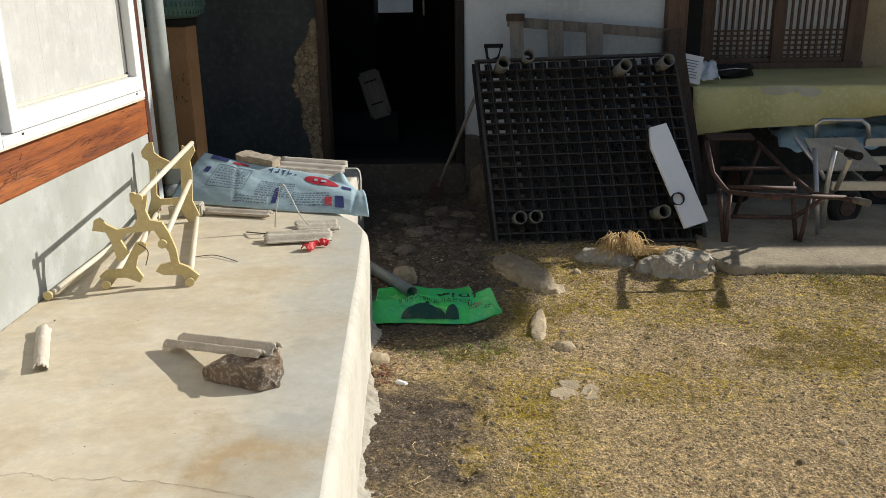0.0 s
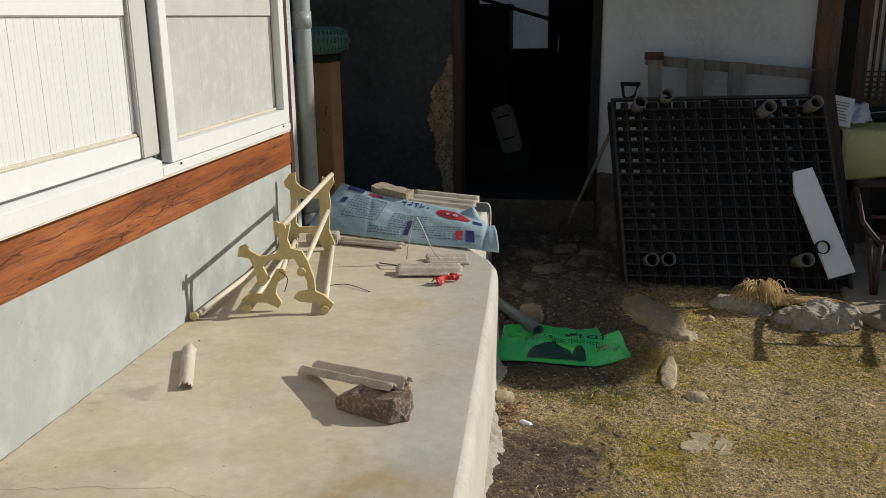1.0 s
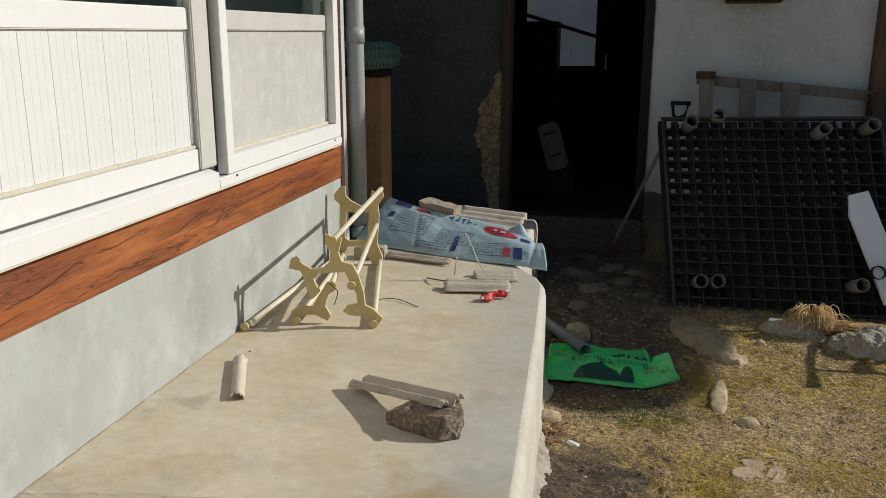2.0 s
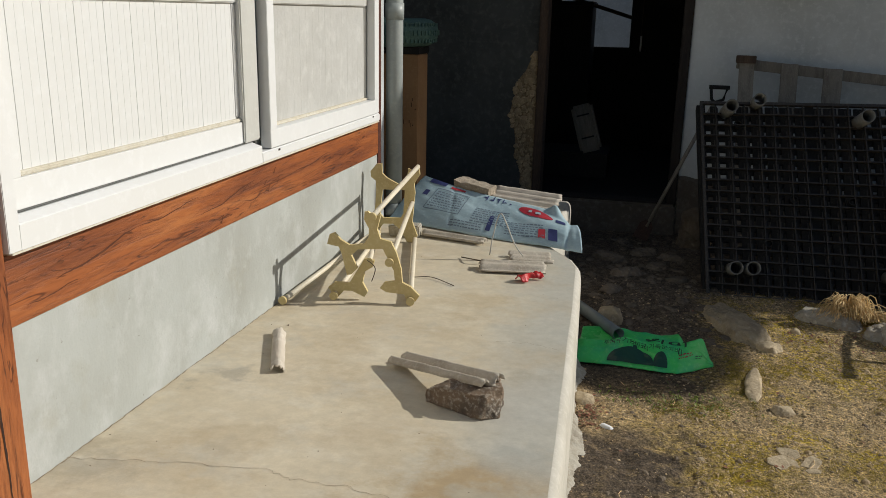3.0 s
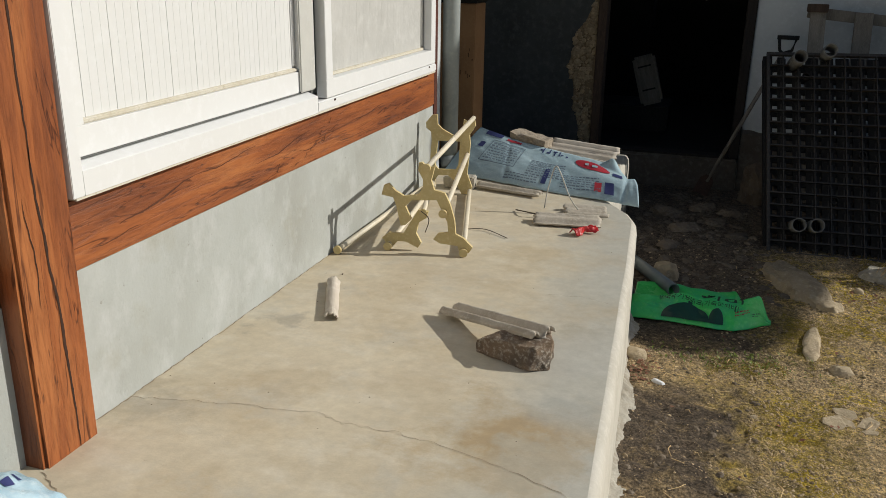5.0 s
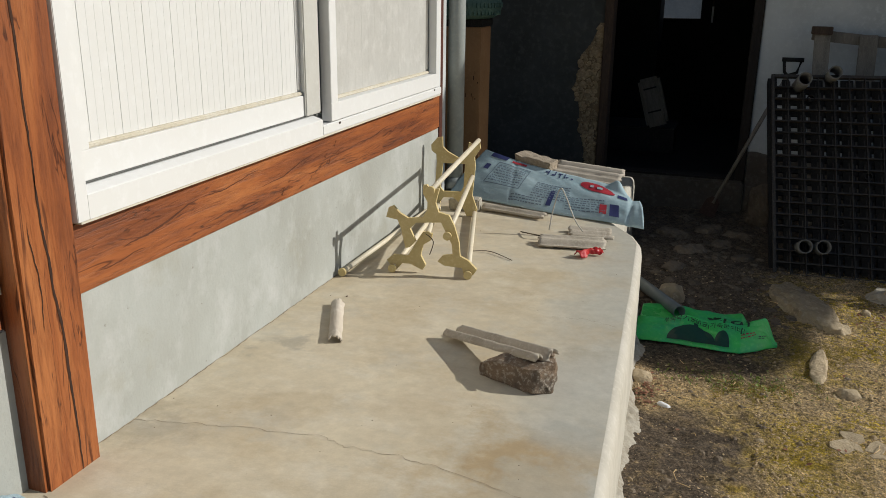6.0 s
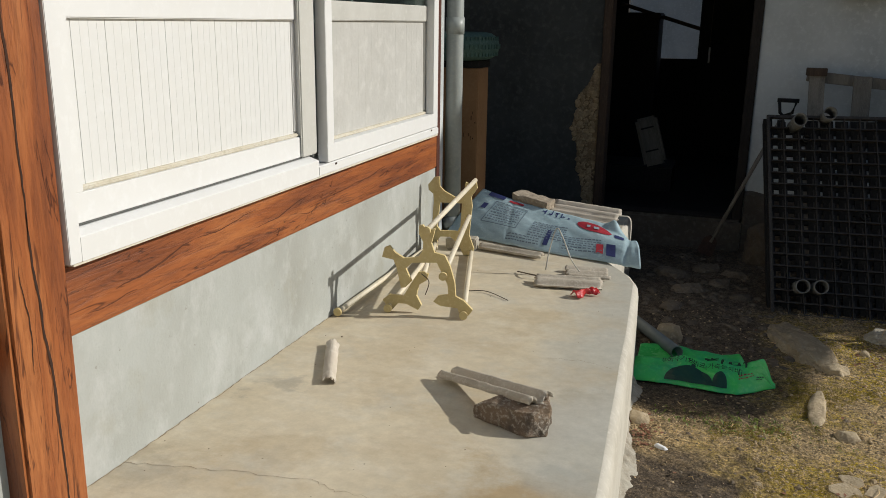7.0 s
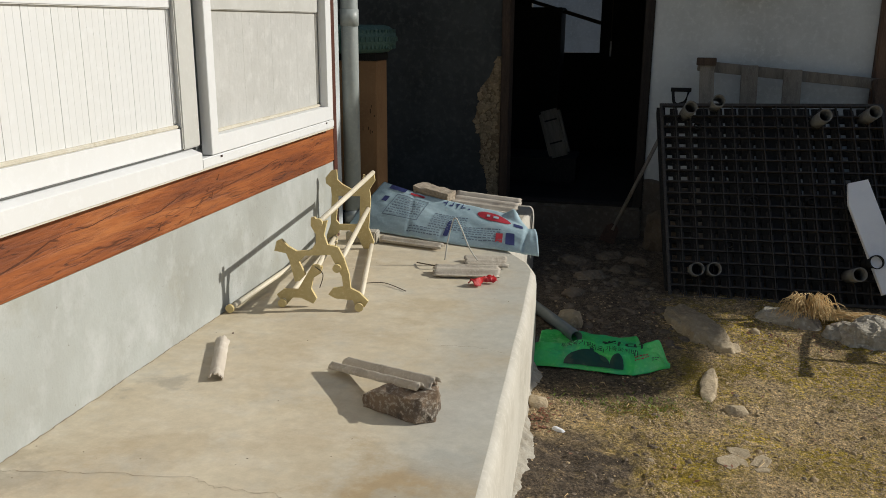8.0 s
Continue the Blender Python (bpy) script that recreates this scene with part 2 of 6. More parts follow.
def ground_material():
    """Trodden earth and grit with patches of yellow-green moss, darker damp soil and a corner darkened for shade."""
    m = surface("earth", (0.55, 0.395, 0.195), (0.41, 0.28, 0.122), (0.72, 0.56, 0.335), 1.3, 60, 0.95, 1.0, 55, soft=0.2, depth=0.045)
    t = m.node_tree
    b = t.nodes["Principled BSDF"]
    old = b.inputs["Base Color"].links[0].from_socket
    co = t.nodes.new("ShaderNodeTexCoord")

    def nz(s, d=5.0, r=0.6, off=0.0):
        n = t.nodes.new("ShaderNodeTexNoise")
        n.inputs["Scale"].default_value, n.inputs["Detail"].default_value, n.inputs["Roughness"].default_value = s, d, r
        mp = t.nodes.new("ShaderNodeMapping")
        mp.inputs["Location"].default_value = (off, off, 0)
        t.links.new(co.outputs["Object"], mp.inputs[0])
        t.links.new(mp.outputs[0], n.inputs["Vector"])
        return n.outputs[0]

    def math_node(op, a, bb):
        x = t.nodes.new("ShaderNodeMath")
        x.operation, x.use_clamp = op, True
        for s, v in zip(x.inputs, (a, bb)):
            if isinstance(v, float):
                s.default_value = v
            else:
                t.links.new(v, s)
        return x.outputs[0]

    def rng(src, lo, hi):
        r = t.nodes.new("ShaderNodeMapRange")
        r.inputs[1].default_value, r.inputs[2].default_value = lo, hi
        t.links.new(src, r.inputs[0])
        return r.outputs[0]
    moss = math_node('MULTIPLY', rng(nz(2.3, 6, 0.65, 3.7), 0.43, 0.54), rng(nz(30, 6, 0.7), 0.40, 0.54))
    damp_dark = math_node('MULTIPLY', rng(nz(1.4, 6, 0.65, 11.3), 0.60, 0.68), rng(nz(18, 6, 0.7, 5.0), 0.3, 0.55))
    sep = t.nodes.new("ShaderNodeSeparateXYZ")
    t.links.new(co.outputs["Object"], sep.inputs[0])

    def plain(op, a, bb):
        x = t.nodes.new("ShaderNodeMath")
        x.operation = op
        for s, v in zip(x.inputs, (a, bb)):
            if isinstance(v, float):
                s.default_value = v
            else:
                t.links.new(v, s)
        return x.outputs[0]
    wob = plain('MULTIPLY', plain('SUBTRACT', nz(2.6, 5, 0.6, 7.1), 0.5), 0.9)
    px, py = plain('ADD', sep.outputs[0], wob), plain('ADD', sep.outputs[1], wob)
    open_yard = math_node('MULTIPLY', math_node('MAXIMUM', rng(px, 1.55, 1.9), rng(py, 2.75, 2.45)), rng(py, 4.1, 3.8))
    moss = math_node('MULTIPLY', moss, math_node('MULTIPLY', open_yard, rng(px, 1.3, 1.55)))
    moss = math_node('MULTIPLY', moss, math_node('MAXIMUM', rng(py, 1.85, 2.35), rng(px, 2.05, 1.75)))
    # Dark soil towards the corner, with the corner's shade in the colour too.
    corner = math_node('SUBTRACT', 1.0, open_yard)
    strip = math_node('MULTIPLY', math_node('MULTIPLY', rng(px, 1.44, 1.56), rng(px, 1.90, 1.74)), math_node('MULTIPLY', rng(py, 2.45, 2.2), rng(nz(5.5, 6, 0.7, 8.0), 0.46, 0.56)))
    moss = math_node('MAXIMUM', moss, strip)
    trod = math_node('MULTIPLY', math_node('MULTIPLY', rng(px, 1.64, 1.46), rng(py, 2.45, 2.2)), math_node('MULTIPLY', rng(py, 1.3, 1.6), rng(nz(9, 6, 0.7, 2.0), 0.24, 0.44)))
    damp_dark = math_node('MAXIMUM', math_node('MAXIMUM', damp_dark, corner), trod)
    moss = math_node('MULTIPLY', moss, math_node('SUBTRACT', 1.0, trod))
    for fac, c in ((damp_dark, (0.13, 0.095, 0.062)), (moss, (0.405, 0.285, 0.026))):
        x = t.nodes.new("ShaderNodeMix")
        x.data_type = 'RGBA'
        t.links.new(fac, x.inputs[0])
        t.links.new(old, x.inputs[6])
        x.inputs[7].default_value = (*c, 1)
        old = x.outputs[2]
    # crumbs and hollows: lighter and darker mottling at hand and finger size
    for s, lo, hi, off, wide in ((11.0, 0.80, 1.22, 1.0, 0.14), (40.0, 0.62, 1.42, 6.0, 0.085), (110.0, 0.60, 1.45, 3.0, 0.07)):
        hs = t.nodes.new("ShaderNodeHueSaturation")
        r = t.nodes.new("ShaderNodeMapRange")
        r.inputs[1].default_value, r.inputs[2].default_value, r.inputs[3].default_value, r.inputs[4].default_value = 0.5 - wide, 0.5 + wide, lo, hi
        t.links.new(nz(s, 8, 0.72, off), r.inputs[0])
        t.links.new(r.outputs[0], hs.inputs["Value"])
        t.links.new(old, hs.inputs["Color"])
        old = hs.outputs[0]
    t.links.new(old, b.inputs["Base Color"])
    return m


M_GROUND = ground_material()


def stains(t, old, layers):
    """Layers of patchy stains mixed over a colour: scale, shift, edges, strength, tint."""
    co = t.nodes.new("ShaderNodeTexCoord")
    for scale, off, lo, hi, most, tint in layers:
        mp = t.nodes.new("ShaderNodeMapping")
        mp.inputs["Location"].default_value = (off, off, off)
        t.links.new(co.outputs["Object"], mp.inputs[0])
        ns = t.nodes.new("ShaderNodeTexNoise")
        ns.inputs["Scale"].default_value, ns.inputs["Detail"].default_value, ns.inputs["Roughness"].default_value = scale, 8.0, 0.68
        t.links.new(mp.outputs[0], ns.inputs["Vector"])
        rs = t.nodes.new("ShaderNodeMapRange")
        rs.inputs[1].default_value, rs.inputs[2].default_value, rs.inputs[4].default_value = lo, hi, most
        t.links.new(ns.outputs[0], rs.inputs[0])
        x = t.nodes.new("ShaderNodeMix")
        x.data_type = 'RGBA'
        t.links.new(rs.outputs[0], x.inputs[0])
        t.links.new(old, x.inputs[6])
        x.inputs[7].default_value = (*tint, 1)
        old = x.outputs[2]
    return old


def worn_band():
    """A pale, rubbed band along the porch's open edge."""
    t = M_PORCH.node_tree
    b = t.nodes["Principled BSDF"]
    old = b.inputs["Base Color"].links[0].from_socket
    co = t.nodes.new("ShaderNodeTexCoord")
    n = t.nodes.new("ShaderNodeTexNoise")
    n.inputs["Scale"].default_value, n.inputs["Detail"].default_value, n.inputs["Roughness"].default_value = 4.0, 7.0, 0.65
    t.links.new(co.outputs["Object"], n.inputs["Vector"])
    sep = t.nodes.new("ShaderNodeSeparateXYZ")
    t.links.new(co.outputs["Object"], sep.inputs[0])

    def node(op, a, k, c=None):
        x = t.nodes.new("ShaderNodeMath")
        x.operation = op
        for s, v in zip(x.inputs, (a, k, c)):
            if isinstance(v, float):
                s.default_value = v
            elif v is not None:
                t.links.new(v, s)
        return x.outputs[0]
    across = node('ADD', node('MULTIPLY_ADD', sep.outputs[1], 0.058, sep.outputs[0]), node('MULTIPLY', n.outputs[0], 0.45))
    r = t.nodes.new("ShaderNodeMapRange")
    r.inputs[1].default_value, r.inputs[2].default_value, r.inputs[4].default_value = 1.10, 1.36, 0.85
    t.links.new(across, r.inputs[0])
    x = t.nodes.new("ShaderNodeMix")
    x.data_type = 'RGBA'
    t.links.new(r.outputs[0], x.inputs[0])
    t.links.new(old, x.inputs[6])
    x.inputs[7].default_value = (0.47, 0.46, 0.405, 1)
    pale = stains(t, x.outputs[2], ((1.9, 4.1, 0.50, 0.66, 0.6, (0.46, 0.355, 0.21)), (3.4, 9.7, 0.52, 0.64, 0.5, (0.50, 0.475, 0.405)), (48.0, 2.0, 0.66, 0.74, 0.5, (0.30, 0.235, 0.15))))
    # single marks: a brown water stain, a darker rim of it, two grey scuffs
    for cx, cy, r, most, tint in ((0.94, 1.08, 0.19, 0.85, (0.40, 0.29, 0.155)), (0.99, 1.03, 0.10, 0.55, (0.45, 0.43, 0.36)), (0.155, 1.50, 0.07, 0.6, (0.36, 0.33, 0.27)), (0.03, 0.95, 0.09, 0.5, (0.37, 0.32, 0.24)), (0.62, 1.30, 0.12, 0.3, (0.46, 0.36, 0.23)), (1.03, 1.30, 0.10, 0.6, (0.40, 0.395, 0.355)), (0.98, 1.75, 0.07, 0.5, (0.38, 0.34, 0.27)), (0.72, 2.35, 0.13, 0.45, (0.44, 0.34, 0.20)), (0.35, 1.15, 0.10, 0.4, (0.45, 0.36, 0.23)), (1.02, 1.55, 0.16, 0.6, (0.50, 0.485, 0.43)), (1.0, 2.1, 0.14, 0.5, (0.46, 0.455, 0.40))):
        d = t.nodes.new("ShaderNodeVectorMath")
        d.operation = 'DISTANCE'
        t.links.new(co.outputs["Object"], d.inputs[0])
        d.inputs[1].default_value = (cx, cy, 0)
        wide = node('ADD', d.outputs["Value"], node('MULTIPLY', node('SUBTRACT', n.outputs[0], 0.5), 0.7))
        rs = t.nodes.new("ShaderNodeMapRange")
        rs.inputs[1].default_value, rs.inputs[2].default_value, rs.inputs[3].default_value, rs.inputs[4].default_value = r * 0.55, r * 1.25, most, 0.0
        t.links.new(wide, rs.inputs[0])
        x = t.nodes.new("ShaderNodeMix")
        x.data_type = 'RGBA'
        t.links.new(rs.outputs[0], x.inputs[0])
        t.links.new(pale, x.inputs[6])
        x.inputs[7].default_value = (*tint, 1)
        pale = x.outputs[2]
    # fine speckle and scuffs over all of it
    n2 = t.nodes.new("ShaderNodeTexNoise")
    n2.inputs["Scale"].default_value, n2.inputs["Detail"].default_value, n2.inputs["Roughness"].default_value = 22.0, 10.0, 0.75
    t.links.new(co.outputs["Object"], n2.inputs["Vector"])
    r2 = t.nodes.new("ShaderNodeMapRange")
    r2.inputs[1].default_value, r2.inputs[2].default_value, r2.inputs[3].default_value, r2.inputs[4].default_value = 0.3, 0.7, 0.86, 1.08
    t.links.new(n2.outputs[0], r2.inputs[0])
    hs = t.nodes.new("ShaderNodeHueSaturation")
    t.links.new(pale, hs.inputs["Color"])
    t.links.new(r2.outputs[0], hs.inputs["Value"])
    t.links.new(hs.outputs[0], b.inputs["Base Color"])


worn_band()


def wall_wear():
    """Tan damp marks, pale trowel smears and small dark pits in the base wall's render."""
    t = M_CEMENT.node_tree
    b = t.nodes["Principled BSDF"]
    old = b.inputs["Base Color"].links[0].from_socket
    t.links.new(stains(t, old, ((3.2, 5.3, 0.57, 0.70, 0.6, (0.325, 0.32, 0.265)), (4.5, 1.2, 0.54, 0.66, 0.5, (0.49, 0.51, 0.49)), (34.0, 7.7, 0.655, 0.70, 0.7, (0.20, 0.185, 0.15)))), b.inputs["Base Color"])


wall_wear()

M_DECK = surface("deck_plastic", (0.022, 0.021, 0.020), (0.015, 0.015, 0.014), (0.05, 0.047, 0.042), 6, 90, 0.7, 0.1, spec=0.25)
# Lighter pallet black for ribs and lips: dust plus painted edge highlights.
M_DUSTY_LIT = surface("dusty_lit_black_plastic", (0.034, 0.029, 0.024), (0.019, 0.017, 0.015), (0.085, 0.072, 0.056), 5, 90, 0.6, 0.1)
M_STUB = surface("grey_stub_plastic", (0.17, 0.168, 0.155), (0.12, 0.118, 0.108), (0.23, 0.225, 0.21), 12, 60, 0.5, 0.1)
M_DRAIN = surface("dull_drain_plastic", (0.20, 0.225, 0.225), (0.15, 0.17, 0.17), (0.2, 0.22, 0.21), 6, 60, 0.5, 0.1)
M_OLDBROWN = surface("weathered_brown_timber", (0.135, 0.08, 0.052), (0.085, 0.05, 0.034), (0.20, 0.135, 0.095), 6, 40, 0.85, 0.5, 40, stretch=(5, 5, 0.6))
# Near-black for the shed: the unlit interior's darkness put into the colour.
M_UNLIT = surface("unlit_black", (0.011, 0.0105, 0.010), (0.007, 0.007, 0.0065), (0.018, 0.017, 0.016), 3, 30, 0.95, 0.3, 30, soft=0.2)
# Darker copy of the old timber, carrying the doorway's shade.
M_SHADEWOOD = surface("shaded_timber", (0.026, 0.02, 0.016), (0.016, 0.012, 0.010), (0.045, 0.034, 0.027), 6, 40, 0.9, 0.5, 40, stretch=(5, 5, 0.6))
M_EARTHBASE = surface("damp_earth_render", (0.12, 0.10, 0.08), (0.075, 0.063, 0.05), (0.18, 0.155, 0.125), 4, 30, 0.95, 0.6, 25, soft=0.2, depth=0.02)
M_TERRACE = surface("dirty_cement", (0.38, 0.315, 0.215), (0.20, 0.165, 0.115), (0.48, 0.41, 0.30), 5, 40, 0.95, 0.7, 35, soft=0.15)
M_HAIR = surface("crack_dirt", (0.30, 0.24, 0.17), (0.20, 0.155, 0.105), None, 14, 60, 0.95, 0.0)


# ---- mesh tools ----
def add_box(bm, lo, hi, turn=None):
    vs = [bm.verts.new((x, y, z)) for x in (lo[0], hi[0]) for y in (lo[1], hi[1]) for z in (lo[2], hi[2])]
    for f in ((0, 1, 3, 2), (4, 6, 7, 5), (0, 4, 5, 1), (2, 3, 7, 6), (0, 2, 6, 4), (1, 5, 7, 3)):
        bm.faces.new([vs[i] for i in f])
    if turn:
        bmesh.ops.transform(bm, matrix=turn, verts=vs)
    return vs


def box(lo, hi, bevel=0.004, turn=None):
    bm = bmesh.new()
    add_box(bm, lo, hi)
    if bevel:
        bmesh.ops.bevel(bm, geom=bm.edges[:], offset=bevel, segments=2, affect='EDGES')
    if turn:
        bmesh.ops.transform(bm, matrix=turn, verts=bm.verts[:])
    return bm


def tube_into(bm, pts, r, seg=10, r2=None, cap=True):
    """A round bar along points, its radius going from r to r2."""
    pts = [Vector(p) for p in pts]
    rings = []
    ref = Vector((0.3, 0.2, 0.93))
    for i, p in enumerate(pts):
        d = (pts[min(i + 1, len(pts) - 1)] - pts[max(i - 1, 0)]).normalized()
        if abs(d.dot(ref)) > 0.97:
            ref = Vector((0.9, 0.3, 0.1))
        u = d.cross(ref).normalized()
        v = d.cross(u)
        rad = r + ((r2 if r2 is not None else r) - r) * i / max(len(pts) - 1, 1)
        rings.append([bm.verts.new(p + (u * math.cos(a) + v * math.sin(a)) * rad)
                      for a in (2 * math.pi * k / seg for k in range(seg))])
    for a, b in zip(rings, rings[1:]):
        for k in range(seg):
            f = bm.faces.new((a[k], a[(k + 1) % seg], b[(k + 1) % seg], b[k]))
            f.smooth = True
    if cap:
        bm.faces.new(rings[0][::-1])
        bm.faces.new(rings[-1])
    return bm


def tube(pts, r, seg=10, r2=None):
    return tube_into(bmesh.new(), pts, r, seg, r2)


def hollow(p, q, r, wall, seg=20):
    """An open pipe with a wall thickness."""
    p, q = Vector(p), Vector(q)
    d = (q - p).normalized()
    u = d.cross(Vector((0.31, 0.2, 0.93))).normalized()
    v = d.cross(u)
    bm = bmesh.new()
    rings = [[bm.verts.new(c + (u * math.cos(a) + v * math.sin(a)) * rad) for a in (2 * math.pi * k / seg for k in range(seg))]
             for c, rad in ((p, r), (q, r), (q, r - wall), (p, r - wall))]
    for i in range(4):
        a, b = rings[i], rings[(i + 1) % 4]
        for k in range(seg):
            f = bm.faces.new((a[k], a[(k + 1) % seg], b[(k + 1) % seg], b[k]))
            f.smooth = i in (0, 2)
    return bm


def prism(outline, depth, axis="z"):
    """A flat outline (two coordinates) given thickness along an axis."""
    bm = bmesh.new()

    def place(a, b, c):
        return {"z": (a, b, c), "y": (a, c, b), "x": (c, a, b)}[axis]
    lo = [bm.verts.new(place(a, b, 0)) for a, b in outline]
    hi = [bm.verts.new(place(a, b, depth)) for a, b in outline]
    bm.faces.new(lo[::-1])
    bm.faces.new(hi)
    n = len(lo)
    for i in range(n):
        bm.faces.new((lo[i], lo[(i + 1) % n], hi[(i + 1) % n], hi[i]))
    bmesh.ops.recalc_face_normals(bm, faces=bm.faces[:])
    return bm


def rock(sx, sy, sz, seed=0, rough=0.22, sub=3, flat=0.0):
    """An angular stone: a squashed ball pushed about at two scales and cut by a few planes."""
    bm = bmesh.new()
    bmesh.ops.create_icosphere(bm, subdivisions=sub, radius=1)
    rnd = random.Random(seed)
    cuts = [(Vector((rnd.uniform(-1, 1), rnd.uniform(-1, 1), rnd.uniform(-1, 1))).normalized(), rnd.uniform(0.62, 0.88)) for _ in range(9)]
    for v in bm.verts:
        p = v.co.copy()
        for n, d in cuts:
            k = p.dot(n) - d
            if k > 0:
                p -= n * k
        p *= 1 + rough * noise.noise(p * 1.7 + Vector((seed * 3.1, 0, 0))) + rough * 0.4 * noise.noise(p * 4.5 + Vector((0, seed, 0))) + rough * 0.2 * noise.noise(p * 11 + Vector((0, seed, 0)))
        if flat and p.z < -flat:
            p.z = -flat
        v.co = Vector((p.x * sx, p.y * sy, p.z * sz))
    for f in bm.faces:
        f.smooth = False
    return bm


def mesh_object(name, bm, material):
    me = bpy.data.meshes.new(name)
    bm.normal_update()
    bm.to_mesh(me)
    bm.free()
    me.materials.append(material)
    return new(name, me)


def part(name, bm, material, parent, label=""):
    ob = mesh_object(name, bm, material)
    ob.parent = parent
    if label:
        ob["label"] = label
    return ob


def thing(name, label, category, group="", kind="", at=None):
    ob = tagged(new(name), label, category, group, kind)
    if at is not None:
        ob.matrix_basis = at
    return ob


def single(name, bm, material, label, category, group="", kind="", at=None):
    ob = tagged(mesh_object(name, bm, material), label, category, group, kind)
    if at is not None:
        ob.matrix_basis = at
    return ob


def setting(name, bm, material, label, category):
    return single(name, bm, material, label, category, kind="structure")


def cloth(w, d, nx, ny, height, thick=0.004):
    """A sheet w by d whose height over the ground is height(u, v), with thickness; u and v run 0 to 1."""
    bm = bmesh.new()
    top = [[bm.verts.new(height(i / nx, j / ny)) for i in range(nx + 1)] for j in range(ny + 1)]
    low = [[bm.verts.new(v.co - Vector((0, 0, thick))) for v in row] for row in top]
    for j in range(ny):
        for i in range(nx):
            f = bm.faces.new((top[j][i], top[j][i + 1], top[j + 1][i + 1], top[j + 1][i]))
            f.smooth = True
            f = bm.faces.new((low[j][i], low[j + 1][i], low[j + 1][i + 1], low[j][i + 1]))
            f.smooth = True
    rim = [(j, 0) for j in range(ny)] + [(ny, i) for i in range(nx)] + [(j, nx) for j in range(ny, 0, -1)] + [(0, i) for i in range(nx, 0, -1)]
    for a, b in zip(rim, rim[1:] + rim[:1]):
        bm.faces.new((top[a[0]][a[1]], top[b[0]][b[1]], low[b[0]][b[1]], low[a[0]][a[1]]))
    bmesh.ops.recalc_face_normals(bm, faces=bm.faces[:])
    return bm


# ---- ground ----
GZ = -0.40


def ground_height(x, y):
    h = GZ + 0.012 * noise.noise(Vector((x * 1.3, y * 1.3, 0))) + 0.007 * noise.noise(Vector((x * 5, y * 5, 3)))
    h += 0.006 * noise.noise(Vector((x * 13, y * 13, 7))) + 0.004 * noise.noise(Vector((x * 27, y * 27, 9)))
    trod = max(0.0, 1 - ((x - 1.42) / 0.34) ** 2) * max(0.0, 1 - ((y - 1.85) / 0.62) ** 2)
    if trod:
        h += trod * (0.024 * noise.noise(Vector((x * 7, y * 7, 31))) - 0.022 * abs(noise.noise(Vector((x * 14, y * 14, 33)))))
    return h + 0.035 * min(max((y - 3.3) / 0.8, 0), 1)


def steps(lo, hi, fine, far):
    a = list(np.arange(lo, hi, fine))
    s, p, left = fine, lo, []
    while p > -far:
        s *= 1.35
        p -= s
        left.append(p)
    s, p, right = fine, a[-1], []
    while p < far:
        s *= 1.35
        p += s
        right.append(p)
    return left[::-1] + a + right


gx, gy = steps(0.9, 4.2, 0.016, 1500), steps(0.9, 4.3, 0.017, 1500)
gverts = [(x, y, ground_height(x, y) if abs(x) < 30 and abs(y) < 30 else GZ) for y in gy for x in gx]
gn = len(gx)
gfaces = [(j * gn + i, j * gn + i + 1, (j + 1) * gn + i + 1, (j + 1) * gn + i) for j in range(len(gy) - 1) for i in range(gn - 1)]
gme = bpy.data.meshes.new("ground")
gme.from_pydata(gverts, [], gfaces)
gme.polygons.foreach_set("use_smooth", [True] * len(gfaces))
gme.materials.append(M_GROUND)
tagged(new("ground", gme), "trodden earth yard with grit and yellow-green moss patches", "ground", kind="structure")

# ---- porch ----


def porch_edge(y):
    return 1.166 - 0.067 * (y - 0.95)


def porch_outline(out=0.0):
    pts = [(-0.02, -4.0), (porch_edge(-4.0) + out, -4.0)]
    pts += [(porch_edge(y) + out + 0.004 * noise.noise(Vector((y * 2.3, 0, 1))), y) for y in np.arange(-1.0, 2.96, 0.12)]
    pts += [(1.026 + out, 2.975), (0.985 + out, 3.09), (0.90 + out, 3.22), (0.86 + out, 3.30), (0.84 + out, 4.3), (-0.02, 4.3)]
    return pts


bm = bmesh.new()
loops = []
for out, z in ((0.0, 0.0), (0.012, -0.006), (0.022, -0.022), (0.028, -0.06), (0.03, -0.2), (0.034, -0.46)):
    loops.append([bm.verts.new((x, y, z)) for x, y in porch_outline(out)])
bm.faces.new(loops[0])
for a, b in zip(loops, loops[1:]):
    for k in range(len(a)):
        f = bm.faces.new((a[k], b[k], b[(k + 1) % len(a)], a[(k + 1) % len(a)]))
        f.smooth = True
bmesh.ops.recalc_face_normals(bm, faces=bm.faces[:])
for f in bm.faces:
    f.material_index = 0 if abs(f.normal.z) > 0.9 else 1
porch = setting("porch_slab", bm, M_PORCH, "smooth beige concrete porch slab with a hairline crack", "porch")
porch.data.materials.append(M_PORCH_EDGE)


